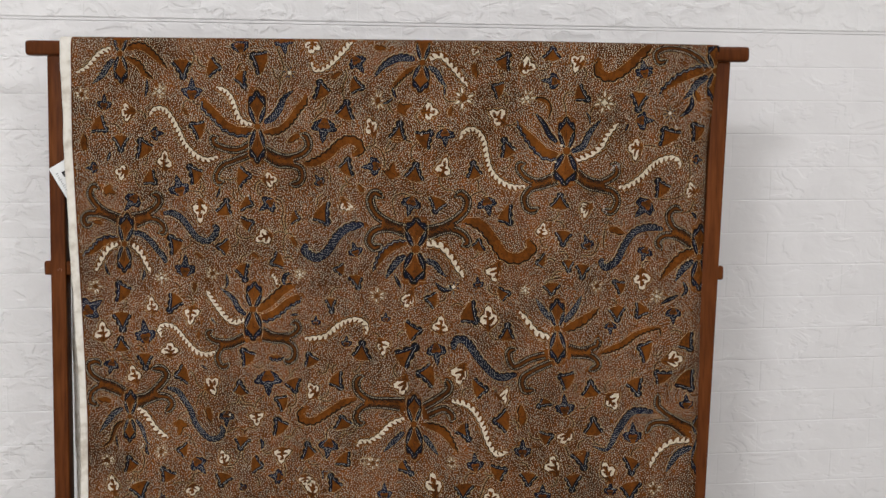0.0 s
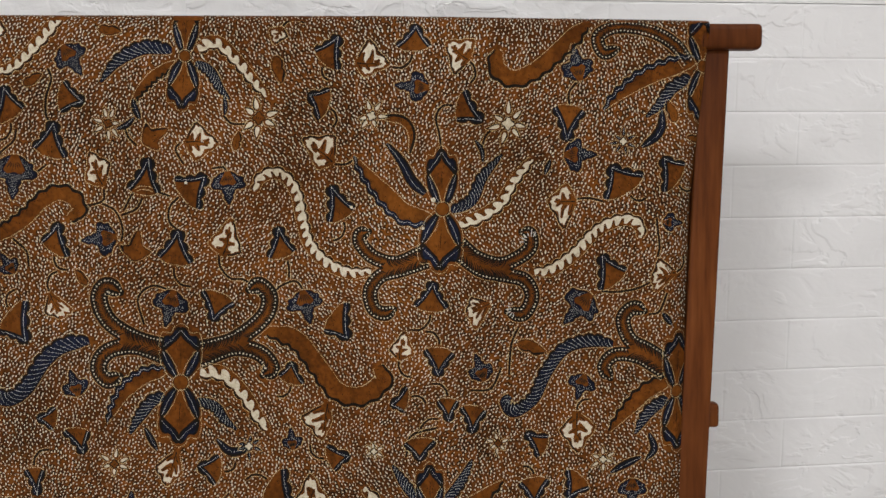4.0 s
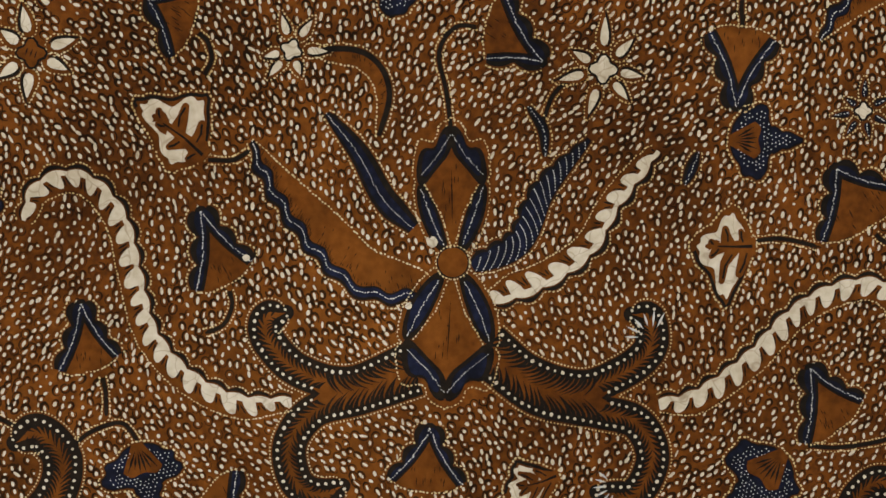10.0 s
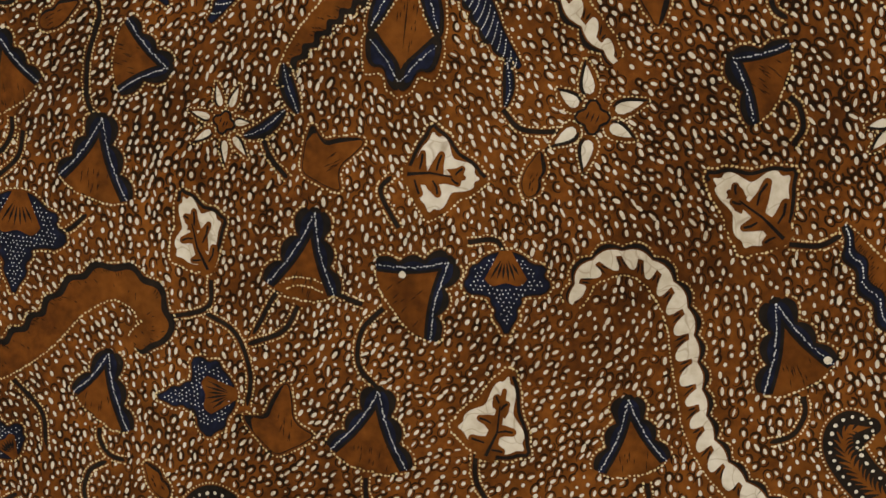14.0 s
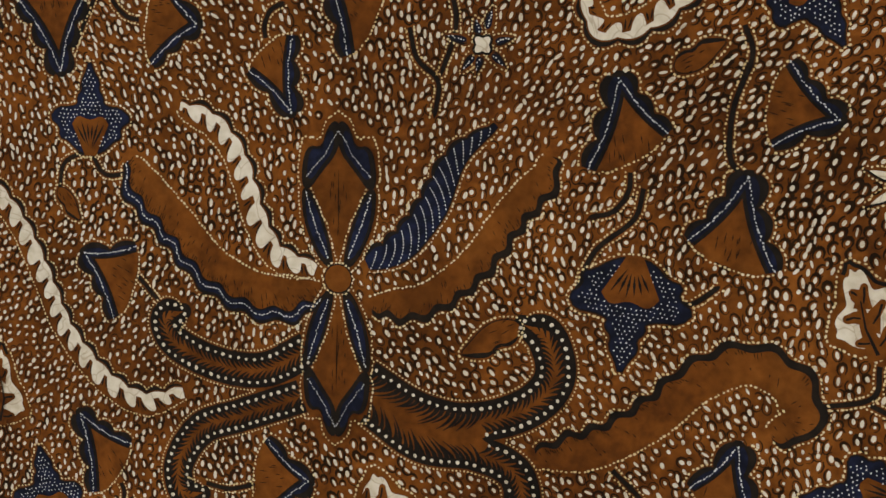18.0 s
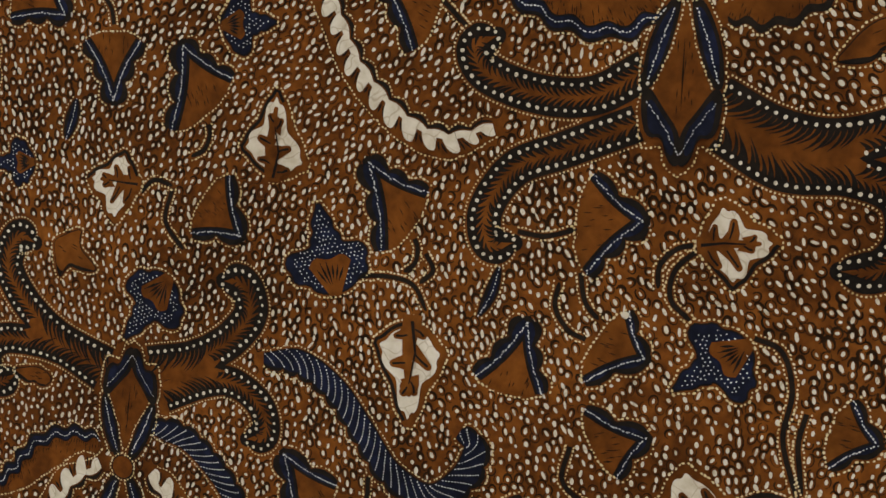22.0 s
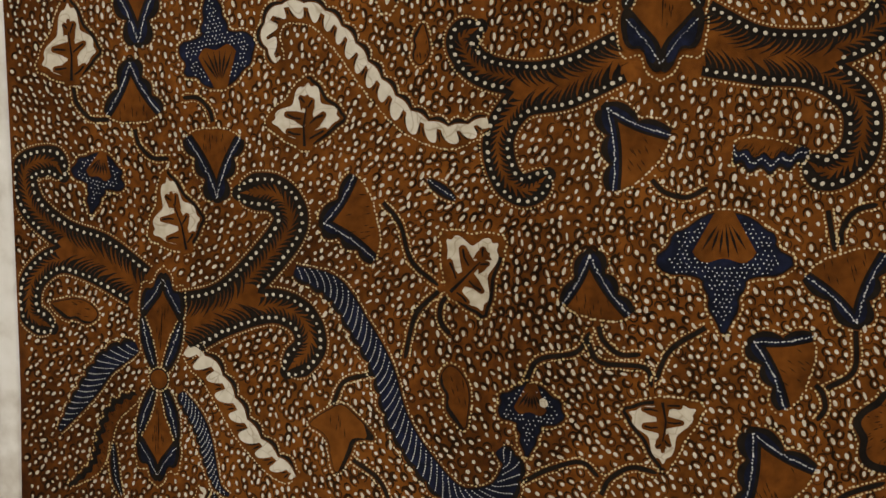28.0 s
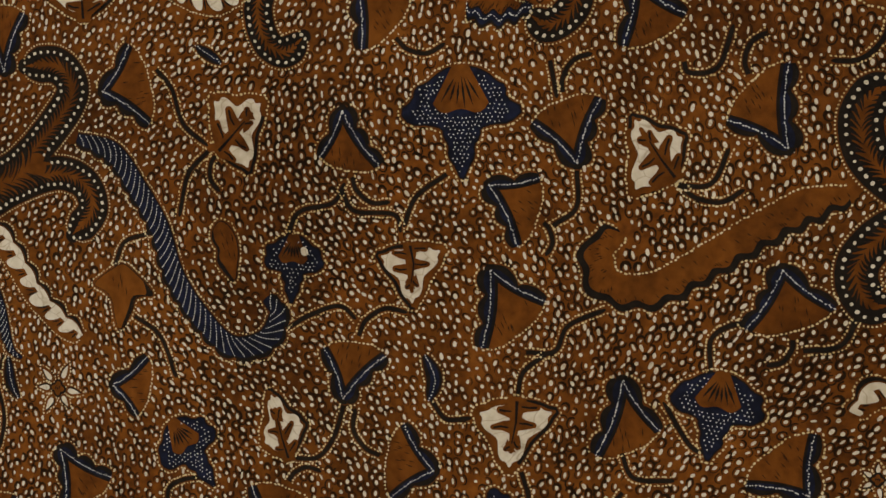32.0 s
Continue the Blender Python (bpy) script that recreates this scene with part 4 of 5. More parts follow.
navy_bell((-153, 1415), (-168, 1399), (-145, 1385))
white_leaf((-111, 1451), (-122, 1480), (-125, 1455), (-105, 1470))
blue_leaf((-191, 1474), (-194, 1440))
blue_leaf((-103, 1403), (-130, 1400))
blue_leaf((-196, 1372), (-206, 1387))
star_flower((-105, 1507), (-120, 1511), 7)
star_flower((-247, 1550), (-247, 1536), 7, "navy")
brown_bud((-73, 1490), (-50, 1502), 3)
brown_bud((-83, 1382), (-79, 1410), 3)
brown_bud((-230, 1452), (-252, 1439))
brown_bud((-181, 1542), (-164, 1552))
navy_blade(5.2, 1, (-82, 1529), (-80, 1520), (-76, 1511))
navy_blade(4.5, 1, (-97, 1502), (-89, 1505), (-81, 1512))
navy_blade(3.4, 1, (1, 1532), (2, 1522), (1, 1515))
brown_plume(17.9, 1, (-222, 1403), (-200, 1410), (-181, 1423), (-167, 1437), (-151, 1444), (-137, 1438), (-134, 1426), (-143, 1421))
stem((-274, 1556), (-271, 1545), (-263, 1537), (-264, 1524))
stem((-159, 1557), (-156, 1547), (-161, 1530), (-161, 1513), (-154, 1506))
stem((-189, 1502), (-192, 1491), (-205, 1479), (-212, 1461))
stem((-195, 1402), (-183, 1390), (-181, 1376))
stem((-110, 1447), (-112, 1436), (-131, 1431))
stem((-112, 1434), (-100, 1427), (-94, 1412), (-95, 1399))
stem((-75, 1439), (-81, 1429), (-95, 1423))
stem((-181, 1467), (-172, 1463), (-162, 1470))
stem((-90, 1503), (-87, 1495), (-80, 1487))
bloom_body((-299, 1464), (-300, 1521), (-299, 1405), 13.5, 12.2)
navy_edged_plume(18.5, 1, (-306, 1458), (-328, 1455), (-350, 1464), (-366, 1480), (-381, 1495), (-386, 1505))
white_frond(10.0, 1, (-308, 1467), (-323, 1472), (-331, 1484), (-336, 1498), (-341, 1510), (-351, 1521), (-365, 1526))
striped_plume(13.0, -1, (-288, 1470), (-275, 1477), (-264, 1491), (-255, 1510), (-241, 1522))
brown_plume(14.7, -1, (-286, 1455), (-266, 1458), (-248, 1472), (-234, 1492), (-224, 1504), (-222, 1512))
white_frond(9.9, 1, (-363, 1415), (-381, 1410), (-399, 1418), (-416, 1436), (-426, 1457), (-436, 1476), (-448, 1490), (-460, 1492), (-469, 1486), (-471, 1478))
fern_arm(11.1, 1, (-311, 1436), (-328, 1427), (-347, 1427), (-366, 1434), (-371, 1443), (-363, 1447))
fern_arm(10.4, 1, (-313, 1418), (-338, 1408), (-355, 1401), (-365, 1386), (-363, 1374), (-354, 1375))
fern_arm(12.0, 1, (-287, 1427), (-268, 1417), (-248, 1414), (-227, 1421), (-217, 1433), (-220, 1447), (-229, 1452))
fern_arm(11.1, 1, (-286, 1416), (-266, 1404), (-245, 1403), (-230, 1397), (-227, 1383), (-234, 1373), (-246, 1372))
navy_bell((-407, 1467), (-384, 1471), (-394, 1442))
navy_bell((-488, 1443), (-493, 1411), (-467, 1431))
navy_bell((-319, 1525), (-336, 1540), (-319, 1553))
navy_bell((-358, 1557), (-377, 1542), (-372, 1574))
navy_bell((-417, 1539), (-435, 1566), (-407, 1566))
blue_leaf((-404, 1510), (-404, 1540))
blue_leaf((-469, 1451), (-450, 1452))
white_leaf((-495, 1487), (-518, 1484), (-512, 1501), (-509, 1469))
star_flower((-456, 1519), (-456, 1534), 6, "heart")
navy_blade(4.8, 1, (-476, 1538), (-476, 1525), (-479, 1509))
brown_bud((-419, 1493), (-409, 1480))
stem((-405, 1509), (-398, 1499), (-386, 1500))
stem((-405, 1508), (-416, 1503), (-419, 1492))
stem((-473, 1452), (-465, 1462))
stem((-384, 1460), (-374, 1450))
bloom_body((-518, 1578), (-517, 1620), (-517, 1531), 10.8, 10.8)
brown_plume(14.3, 1, (-507, 1587), (-484, 1590), (-462, 1574), (-443, 1555))
brown_plume(12.6, 1, (-505, 1570), (-489, 1561), (-480, 1547), (-465, 1538))
white_frond(9.9, 1, (-533, 1587), (-552, 1578), (-571, 1557), (-588, 1547))
striped_plume(10.8, 1, (-528, 1569), (-539, 1556), (-548, 1542), (-563, 1530))
star_flower((-580, 1512), (-580, 1526), 6)
blue_leaf((-545, 1491), (-544, 1513))
navy_bell((-541, 1455), (-549, 1480), (-566, 1454))
brown_bud((-577, 1423), (-578, 1451))
navy_bell((-519, 1422), (-531, 1445), (-507, 1445))
blue_leaf((-558, 1396), (-575, 1395))
white_leaf((-508, 1389), (-530, 1391), (-514, 1401), (-519, 1374))
navy_bell((-463, 1371), (-468, 1394), (-484, 1371))
navy_bell((-410, 1401), (-404, 1369), (-387, 1391))
navy_bell((-310, 1385), (-327, 1400), (-328, 1366))
navy_bell((-307, 1338), (-313, 1354), (-327, 1328))
navy_bell((-348, 1347), (-366, 1326), (-342, 1322))
navy_bell((-305, 1310), (-326, 1318), (-314, 1295))
navy_bell((-442, 1287), (-438, 1255), (-420, 1278))
navy_bell((-231, 1316), (-239, 1330), (-245, 1307))
white_leaf((-449, 1394), (-448, 1426), (-462, 1405), (-436, 1399))
white_leaf((-391, 1344), (-392, 1305), (-405, 1335), (-379, 1333))
white_leaf((-290, 1378), (-266, 1380), (-284, 1392), (-279, 1365))
white_leaf((-276, 1290), (-304, 1279), (-291, 1301), (-280, 1275))
blue_leaf((-423, 1355), (-430, 1383))
blue_leaf((-496, 1350), (-513, 1328))
blue_leaf((-275, 1344), (-295, 1329))
blue_leaf((-417, 1224), (-416, 1255))
navy_blade(5.0, 1, (-536, 1422), (-538, 1415), (-541, 1406))
navy_blade(3.7, 1, (-359, 1366), (-362, 1356), (-366, 1348))
bloom_body((-515, 1273), (-510, 1322), (-516, 1226), 11.6, 11.1)
navy_edged_plume(15.4, -1, (-526, 1282), (-550, 1276), (-566, 1263), (-584, 1253))
white_frond(11.0, -1, (-526, 1273), (-538, 1267), (-548, 1255), (-555, 1242), (-562, 1229))
white_frond(11.4, 1, (-502, 1272), (-495, 1265), (-486, 1255), (-481, 1243), (-472, 1227))
striped_plume(10.8, -1, (-503, 1291), (-487, 1288), (-473, 1277), (-462, 1263), (-453, 1253), (-448, 1242))
fern_arm(11.7, 1, (-503, 1317), (-483, 1321), (-468, 1329), (-458, 1341), (-461, 1352), (-470, 1353))
fern_arm(9.8, 1, (-496, 1304), (-477, 1312), (-465, 1313), (-453, 1305), (-451, 1294), (-459, 1291))
fern_arm(11.4, 1, (-522, 1315), (-544, 1324), (-560, 1337), (-569, 1353), (-564, 1365), (-556, 1363))
fern_arm(10.5, 1, (-526, 1310), (-544, 1319), (-560, 1322), (-574, 1321), (-580, 1313), (-575, 1303), (-566, 1307))
striped_plume(11.8, 1, (-452, 1324), (-436, 1324), (-421, 1315), (-409, 1300), (-398, 1286), (-382, 1279), (-369, 1289), (-366, 1300), (-372, 1304))
stem((-507, 1386), (-501, 1391), (-493, 1389))
stem((-493, 1388), (-496, 1375), (-488, 1364))
stem((-425, 1352), (-411, 1359), (-393, 1358), (-386, 1348))
stem((-387, 1369), (-384, 1363), (-389, 1358))
stem((-330, 1366), (-328, 1356), (-323, 1350))
stem((-290, 1377), (-298, 1369), (-299, 1359), (-292, 1352))
stem((-271, 1348), (-262, 1344), (-258, 1331), (-260, 1315), (-256, 1300), (-253, 1292))
stem((-275, 1290), (-264, 1295), (-253, 1292))
stem((-353, 1379), (-343, 1378), (-332, 1381))
stem((-331, 1304), (-333, 1291), (-322, 1284), (-304, 1286))
stem((-407, 1283), (-409, 1272), (-423, 1263))
brown_bud((-549, 1306), (-567, 1309))
brown_bud((-546, 1364), (-527, 1353), 3)
navy_bell((-526, 1211), (-529, 1178), (-504, 1199))
navy_bell((-519, 1130), (-535, 1158), (-507, 1158))
navy_bell((-523, 1121), (-534, 1100), (-509, 1101))
navy_bell((-444, 1162), (-441, 1194), (-420, 1178))
navy_bell((-365, 1270), (-347, 1283), (-351, 1256))
navy_bell((-319, 1213), (-335, 1233), (-315, 1243))
navy_bell((-278, 1242), (-268, 1263), (-258, 1236))
white_leaf((-468, 1160), (-473, 1189), (-481, 1167), (-460, 1169))
white_leaf((-405, 1172), (-410, 1140), (-419, 1166), (-392, 1165))
white_leaf((-551, 1114), (-553, 1148), (-567, 1120), (-538, 1126))
white_leaf((-443, 1088), (-442, 1114), (-459, 1097), (-427, 1099))
blue_leaf((-580, 1161), (-554, 1180))
blue_leaf((-481, 1115), (-486, 1148))
blue_leaf((-537, 1081), (-542, 1060))
star_flower((-563, 1204), (-566, 1218), 7)
star_flower((-455, 1218), (-456, 1231), 6, "heart")
star_flower((-372, 1226), (-377, 1238), 7)
brown_bud((-401, 1212), (-402, 1195))
brown_bud((-400, 1259), (-387, 1251))
brown_bud((-309, 1260), (-296, 1251))
navy_blade(4.1, 1, (-547, 1241), (-544, 1229), (-539, 1221))
navy_blade(4.9, 1, (-483, 1231), (-484, 1221), (-487, 1214))
navy_blade(4.5, 1, (-350, 1226), (-348, 1212), (-351, 1202))
white_frond(7.0, 1, (-276, 1225), (-270, 1217), (-268, 1208))
navy_blade(7.8, 1, (-256, 1208), (-257, 1217), (-253, 1225), (-246, 1227))
navy_blade(4.3, 1, (-246, 1159), (-233, 1160))
navy_blade(3.1, 1, (-375, 1153), (-367, 1144))
bloom_body((-307, 1168), (-304, 1213), (-307, 1117), 12.5, 13.4)
striped_plume(9.5, 1, (-319, 1158), (-331, 1169), (-338, 1183), (-348, 1193), (-361, 1203))
white_frond(10.2, -1, (-321, 1151), (-337, 1146), (-351, 1154), (-363, 1169), (-374, 1185), (-382, 1199))
brown_plume(19.0, 1, (-303, 1166), (-291, 1172), (-279, 1180), (-269, 1190), (-259, 1199), (-250, 1204), (-242, 1205))
navy_edged_plume(17.0, -1, (-298, 1150), (-285, 1155), (-273, 1160), (-262, 1168), (-250, 1178), (-239, 1184), (-228, 1189))
fern_arm(10.1, 1, (-321, 1125), (-340, 1116), (-357, 1114), (-373, 1118), (-380, 1128), (-373, 1133))
fern_arm(9.7, 1, (-321, 1118), (-340, 1109), (-357, 1105), (-365, 1092), (-362, 1078), (-354, 1073), (-346, 1079))
fern_arm(10.3, 1, (-293, 1135), (-276, 1126), (-259, 1124), (-244, 1126), (-233, 1136), (-237, 1146), (-245, 1144))
fern_arm(10.3, 1, (-292, 1121), (-274, 1118), (-255, 1116), (-241, 1106), (-240, 1090), (-249, 1082), (-257, 1086))
white_frond(9.2, 1, (-369, 1098), (-384, 1094), (-400, 1100), (-415, 1115), (-427, 1130), (-439, 1140), (-454, 1141), (-460, 1132), (-455, 1121))
navy_bell((-482, 1067), (-496, 1091), (-472, 1091))
navy_bell((-434, 1058), (-422, 1077), (-413, 1045))
navy_bell((-325, 1103), (-322, 1074), (-303, 1094))
navy_bell((-330, 1050), (-339, 1032), (-315, 1029))
white_leaf((-496, 1045), (-506, 1076), (-513, 1050), (-489, 1058))
brown_bud((-396, 1119), (-395, 1135))
navy_blade(3.2, 1, (-375, 1155), (-369, 1145))
navy_blade(3.6, 1, (-392, 1076), (-381, 1069))
brown_bud((-539, 1015), (-563, 1019))
navy_edged_plume(10.0, -1, (-281, 1090), (-271, 1088), (-256, 1088))
bloom_body((-509, 990), (-507, 1034), (-510, 947), 9.6, 9.6)
fern_arm(10.9, 1, (-517, 1031), (-536, 1043), (-556, 1049), (-572, 1061), (-575, 1076), (-562, 1080), (-556, 1074))
fern_arm(10.0, 1, (-522, 1026), (-542, 1035), (-559, 1038), (-572, 1028), (-573, 1014), (-562, 1008))
fern_arm(12.3, 1, (-500, 1019), (-479, 1025), (-461, 1041), (-449, 1058), (-456, 1069), (-472, 1069))
fern_arm(11.4, 1, (-497, 1007), (-479, 1017), (-458, 1024), (-444, 1020), (-440, 1009), (-450, 998))
striped_plume(10.6, 1, (-520, 1003), (-534, 995), (-545, 981), (-559, 963))
brown_plume(7.4, -1, (-520, 982), (-532, 972), (-540, 950), (-554, 939))
striped_plume(7.3, 1, (-499, 985), (-489, 971), (-482, 949), (-476, 944))
white_frond(10.8, -1, (-496, 1004), (-484, 996), (-476, 985), (-467, 972), (-455, 961), (-446, 955))
navy_blade(3.1, 1, (-532, 960), (-531, 946), (-528, 938))
navy_blade(4.6, 1, (-483, 944), (-482, 933), (-478, 926))
white_frond(4.6, -1, (-488, 946), (-489, 941), (-494, 936))
striped_plume(10.8, 1, (-447, 1039), (-430, 1033), (-419, 1019), (-409, 1003), (-402, 983), (-391, 967), (-377, 955), (-362, 958), (-357, 969), (-362, 975))
navy_bell((-271, 1022), (-252, 1025), (-260, 999))
navy_bell((-270, 989), (-273, 959), (-249, 978))
navy_bell((-329, 936), (-337, 956), (-312, 954))
navy_bell((-292, 909), (-304, 927), (-309, 897))
navy_bell((-431, 935), (-415, 948), (-420, 923))
navy_bell((-512, 924), (-518, 897), (-496, 910))
navy_bell((-457, 905), (-455, 881), (-433, 895))
navy_bell((-238, 1031), (-255, 1046), (-230, 1055))
white_leaf((-382, 1034), (-363, 1054), (-385, 1055), (-369, 1026))
white_leaf((-302, 998), (-301, 974), (-315, 994), (-289, 997))
white_leaf((-352, 910), (-360, 937), (-363, 915), (-345, 924))
white_leaf((-259, 939), (-262, 911), (-275, 934), (-244, 936))
white_leaf((-535, 859), (-541, 894), (-548, 869), (-527, 874))
blue_leaf((-283, 1063), (-282, 1027))
blue_leaf((-350, 998), (-351, 975))
blue_leaf((-402, 919), (-386, 897))
star_flower((-458, 932), (-464, 943), 6)
star_flower((-547, 917), (-549, 930), 6)
brown_bud((-426, 986), (-428, 958), 3)
brown_bud((-382, 1006), (-375, 981))
navy_blade(5.4, 1, (-296, 955), (-292, 946), (-294, 937))
stem((-410, 1067), (-403, 1059), (-398, 1045), (-387, 1036))
stem((-387, 1034), (-396, 1024), (-400, 1007))
stem((-430, 986), (-425, 996), (-413, 1000))
stem((-353, 999), (-348, 1010), (-334, 1014), (-329, 1022))
stem((-330, 1019), (-325, 1011), (-309, 1010), (-306, 1003))
stem((-288, 1026), (-300, 1017), (-305, 1005))
stem((-353, 963), (-343, 969), (-331, 973), (-324, 968))
stem((-421, 965), (-409, 957), (-402, 940))
stem((-238, 1028), (-238, 1014), (-247, 1007))
stem((-256, 958), (-245, 959), (-240, 969), (-226, 976))
stem((-248, 958), (-257, 950), (-259, 940))
stem((-329, 933), (-333, 920), (-340, 911), (-352, 910))
stem((-293, 937), (-287, 930), (-277, 931))
stem((-490, 934), (-486, 916), (-492, 899), (-506, 898))
navy_bell((-163, 1037), (-164, 1067), (-184, 1047))
navy_bell((-163, 993), (-175, 971), (-145, 980))
navy_bell((-219, 949), (-228, 920), (-205, 931))
navy_bell((-151, 911), (-150, 934), (-173, 913))
navy_bell((-218, 1097), (-222, 1074), (-200, 1085))
white_leaf((-202, 1026), (-218, 1048), (-217, 1020), (-199, 1041))
brown_plume(15.6, 1, (-142, 1021), (-157, 1016), (-174, 1006), (-192, 994), (-210, 984), (-226, 986), (-229, 998), (-221, 1005))
blue_leaf((-183, 951), (-187, 923))
stem((-201, 1023), (-189, 1024), (-183, 1037))
stem((-249, 1069), (-246, 1055))
stem((-200, 1068), (-198, 1064), (-188, 1066), (-183, 1081))
stem((-155, 964), (-142, 967), (-136, 980))
stem((-187, 954), (-187, 967), (-177, 973), (-167, 970))
star_flower((-128, 919), (-129, 927), 6)
bloom_body((-43, 1268), (-42, 1319), (-46, 1211), 16.9, 17.4)
fern_arm(13.3, 1, (-57, 1301), (-84, 1309), (-108, 1325), (-117, 1346), (-110, 1358), (-97, 1352))
fern_arm(12.8, 1, (-58, 1293), (-86, 1302), (-110, 1297), (-119, 1282), (-111, 1270), (-99, 1274))
fern_arm(13.3, 1, (-27, 1298), (6, 1307), (33, 1327), (40, 1346), (31, 1358), (21, 1354))
fern_arm(12.9, 1, (-26, 1288), (6, 1300), (30, 1295), (41, 1281), (33, 1274))
striped_plume(16.5, 1, (-127, 1307), (-151, 1302), (-169, 1288), (-187, 1262), (-205, 1252), (-223, 1263), (-221, 1276))
brown_plume(22.7, -1, (38, 1316), (64, 1307), (84, 1282), (103, 1258), (127, 1255), (145, 1270), (139, 1282))
white_frond(13.9, 1, (-25, 1277), (-4, 1274), (15, 1255), (27, 1235), (37, 1223))
striped_plume(10.9, 1, (-29, 1251), (-12, 1245), (-3, 1233), (8, 1223))
navy_edged_plume(14.9, -1, (-57, 1279), (-77, 1274), (-97, 1258), (-113, 1230))
striped_plume(12.4, 1, (-58, 1256), (-71, 1249), (-83, 1233), (-91, 1219))
navy_blade(5.5, 1, (-77, 1225), (-71, 1213), (-66, 1204))
navy_blade(7.5, 1, (-11, 1214), (2, 1202), (22, 1205))
bloom_body((189, 1140), (188, 1189), (191, 1083), 11.9, 12.5)
striped_plume(10.6, 1, (179, 1154), (166, 1169), (153, 1189))
striped_plume(10.6, 1, (200, 1151), (216, 1172), (228, 1195))
white_frond(13.2, 1, (176, 1125), (154, 1135), (139, 1154), (126, 1167))
brown_plume(18.1, -1, (202, 1138), (231, 1154), (257, 1174))
fern_arm(11.2, 1, (170, 1096), (147, 1090), (119, 1077), (110, 1099), (122, 1106))
fern_arm(11.2, 1, (180, 1084), (152, 1071), (134, 1057), (137, 1038), (153, 1038))
fern_arm(11.2, 1, (207, 1109), (230, 1104), (253, 1112), (256, 1124))
fern_arm(11.2, 1, (212, 1097), (244, 1095), (257, 1081), (244, 1071))
striped_plume(15.0, 1, (124, 1063), (92, 1059), (64, 1085), (40, 1117), (24, 1118), (20, 1103))
brown_plume(12.1, -1, (260, 1100), (295, 1114), (322, 1133), (355, 1142), (360, 1128))
bloom_body((420, 1258), (422, 1312), (422, 1203), 13.5, 14.0)
striped_plume(13.4, 1, (359, 1303), (338, 1306), (314, 1299), (297, 1277), (285, 1252), (267, 1240), (258, 1249), (263, 1255))
fern_arm(11.5, 1, (410, 1286), (393, 1297), (375, 1307), (368, 1326), (377, 1337), (388, 1334))
fern_arm(11.0, 1, (408, 1276), (383, 1291), (361, 1293), (351, 1282), (357, 1271))
brown_plume(18.0, -1, (413, 1269), (393, 1260), (374, 1242), (356, 1221))
striped_plume(12.0, 1, (411, 1252), (394, 1239), (381, 1218))
navy_blade(6.0, 1, (394, 1219), (399, 1204), (392, 1194))
navy_blade(6.1, 1, (387, 1196), (370, 1188), (358, 1181))
bloom_body((427, 960), (423, 995), (425, 897), 9.4, 11.3)
striped_plume(13.2, 1, (350, 1002), (316, 1002), (293, 973), (275, 940), (250, 945))
fern_arm(10.4, 1, (414, 978), (381, 993), (357, 1012), (357, 1031))
fern_arm(10.4, 1, (405, 963), (377, 983), (349, 983), (339, 968))
white_frond(12.3, -1, (410, 955), (382, 953), (359, 936), (345, 910))
striped_plume(12.3, 1, (415, 944), (392, 932), (373, 902))
bloom_body((-44, 980), (-44, 1029), (-43, 923), 11.3, 13.2)
fern_arm(12.2, 1, (-28, 1009), (-5, 1022), (13, 1038), (9, 1054))
fern_arm(11.3, 1, (-21, 995), (4, 1005), (18, 995), (18, 985))
striped_plume(10.4, 1, (-60, 967), (-79, 948), (-94, 933))
striped_plume(9.4, 1, (-28, 962), (-14, 943), (-3, 928))
brown_plume(16.0, 1, (-26, 979), (5, 967), (29, 932))
white_frond(11.3, 1, (18, 1019), (46, 1010), (65, 986), (79, 949), (93, 930), (111, 936))
white_frond(10.2, -1, (-223, 1120), (-190, 1125), (-167, 1144), (-140, 1153), (-123, 1144), (-123, 1128))
white_leaf((-162, 1351), (-152, 1329), (-166, 1333), (-143, 1336))
brown_bud((-128, 1359), (-138, 1373))
brown_bud((-245, 1287), (-235, 1270))
blue_leaf((-139, 1258), (-145, 1278))
navy_bell((-176, 1234), (-160, 1244), (-163, 1224))
navy_bell((-135, 1202), (-152, 1222), (-130, 1222))
star_flower((-231, 1225), (-230, 1237), 6, "heart")
star_flower((-106, 1191), (-106, 1206), 6)
navy_bell((-179, 1162), (-189, 1185), (-173, 1185))
white_leaf((-48, 1202), (-58, 1171), (-67, 1188), (-45, 1182))
navy_bell((-27, 1188), (-9, 1198), (-13, 1171))
white_leaf((93, 1247), (87, 1214), (69, 1234), (95, 1231))
navy_bell((153, 1246), (167, 1263), (164, 1240))
navy_bell((228, 1221), (218, 1244), (240, 1241))
white_leaf((326, 1238), (327, 1202), (311, 1222), (342, 1225))
blue_leaf((332, 1272), (326, 1252))
navy_bell((279, 1219), (299, 1216), (290, 1197))
navy_bell((112, 1197), (92, 1207), (99, 1184))
blue_leaf((60, 1206), (58, 1223))
star_flower((136, 1202), (136, 1213), 6, "heart")
star_flower((252, 1210), (252, 1222), 6)
star_flower((351, 1194), (351, 1207), 6, "heart")
navy_bell((108, 1148), (95, 1122), (118, 1122))
navy_bell((-33, 1135), (-58, 1151), (-49, 1118))
blue_leaf((-91, 1150), (-91, 1164))
blue_leaf((-205, 1143), (-205, 1158))
blue_leaf((-155, 1109), (-155, 1125))
blue_leaf((379, 1172), (379, 1149))
navy_bell((287, 1152), (273, 1172), (299, 1175))
white_leaf((-101, 1121), (-95, 1092), (-105, 1109), (-83, 1115))
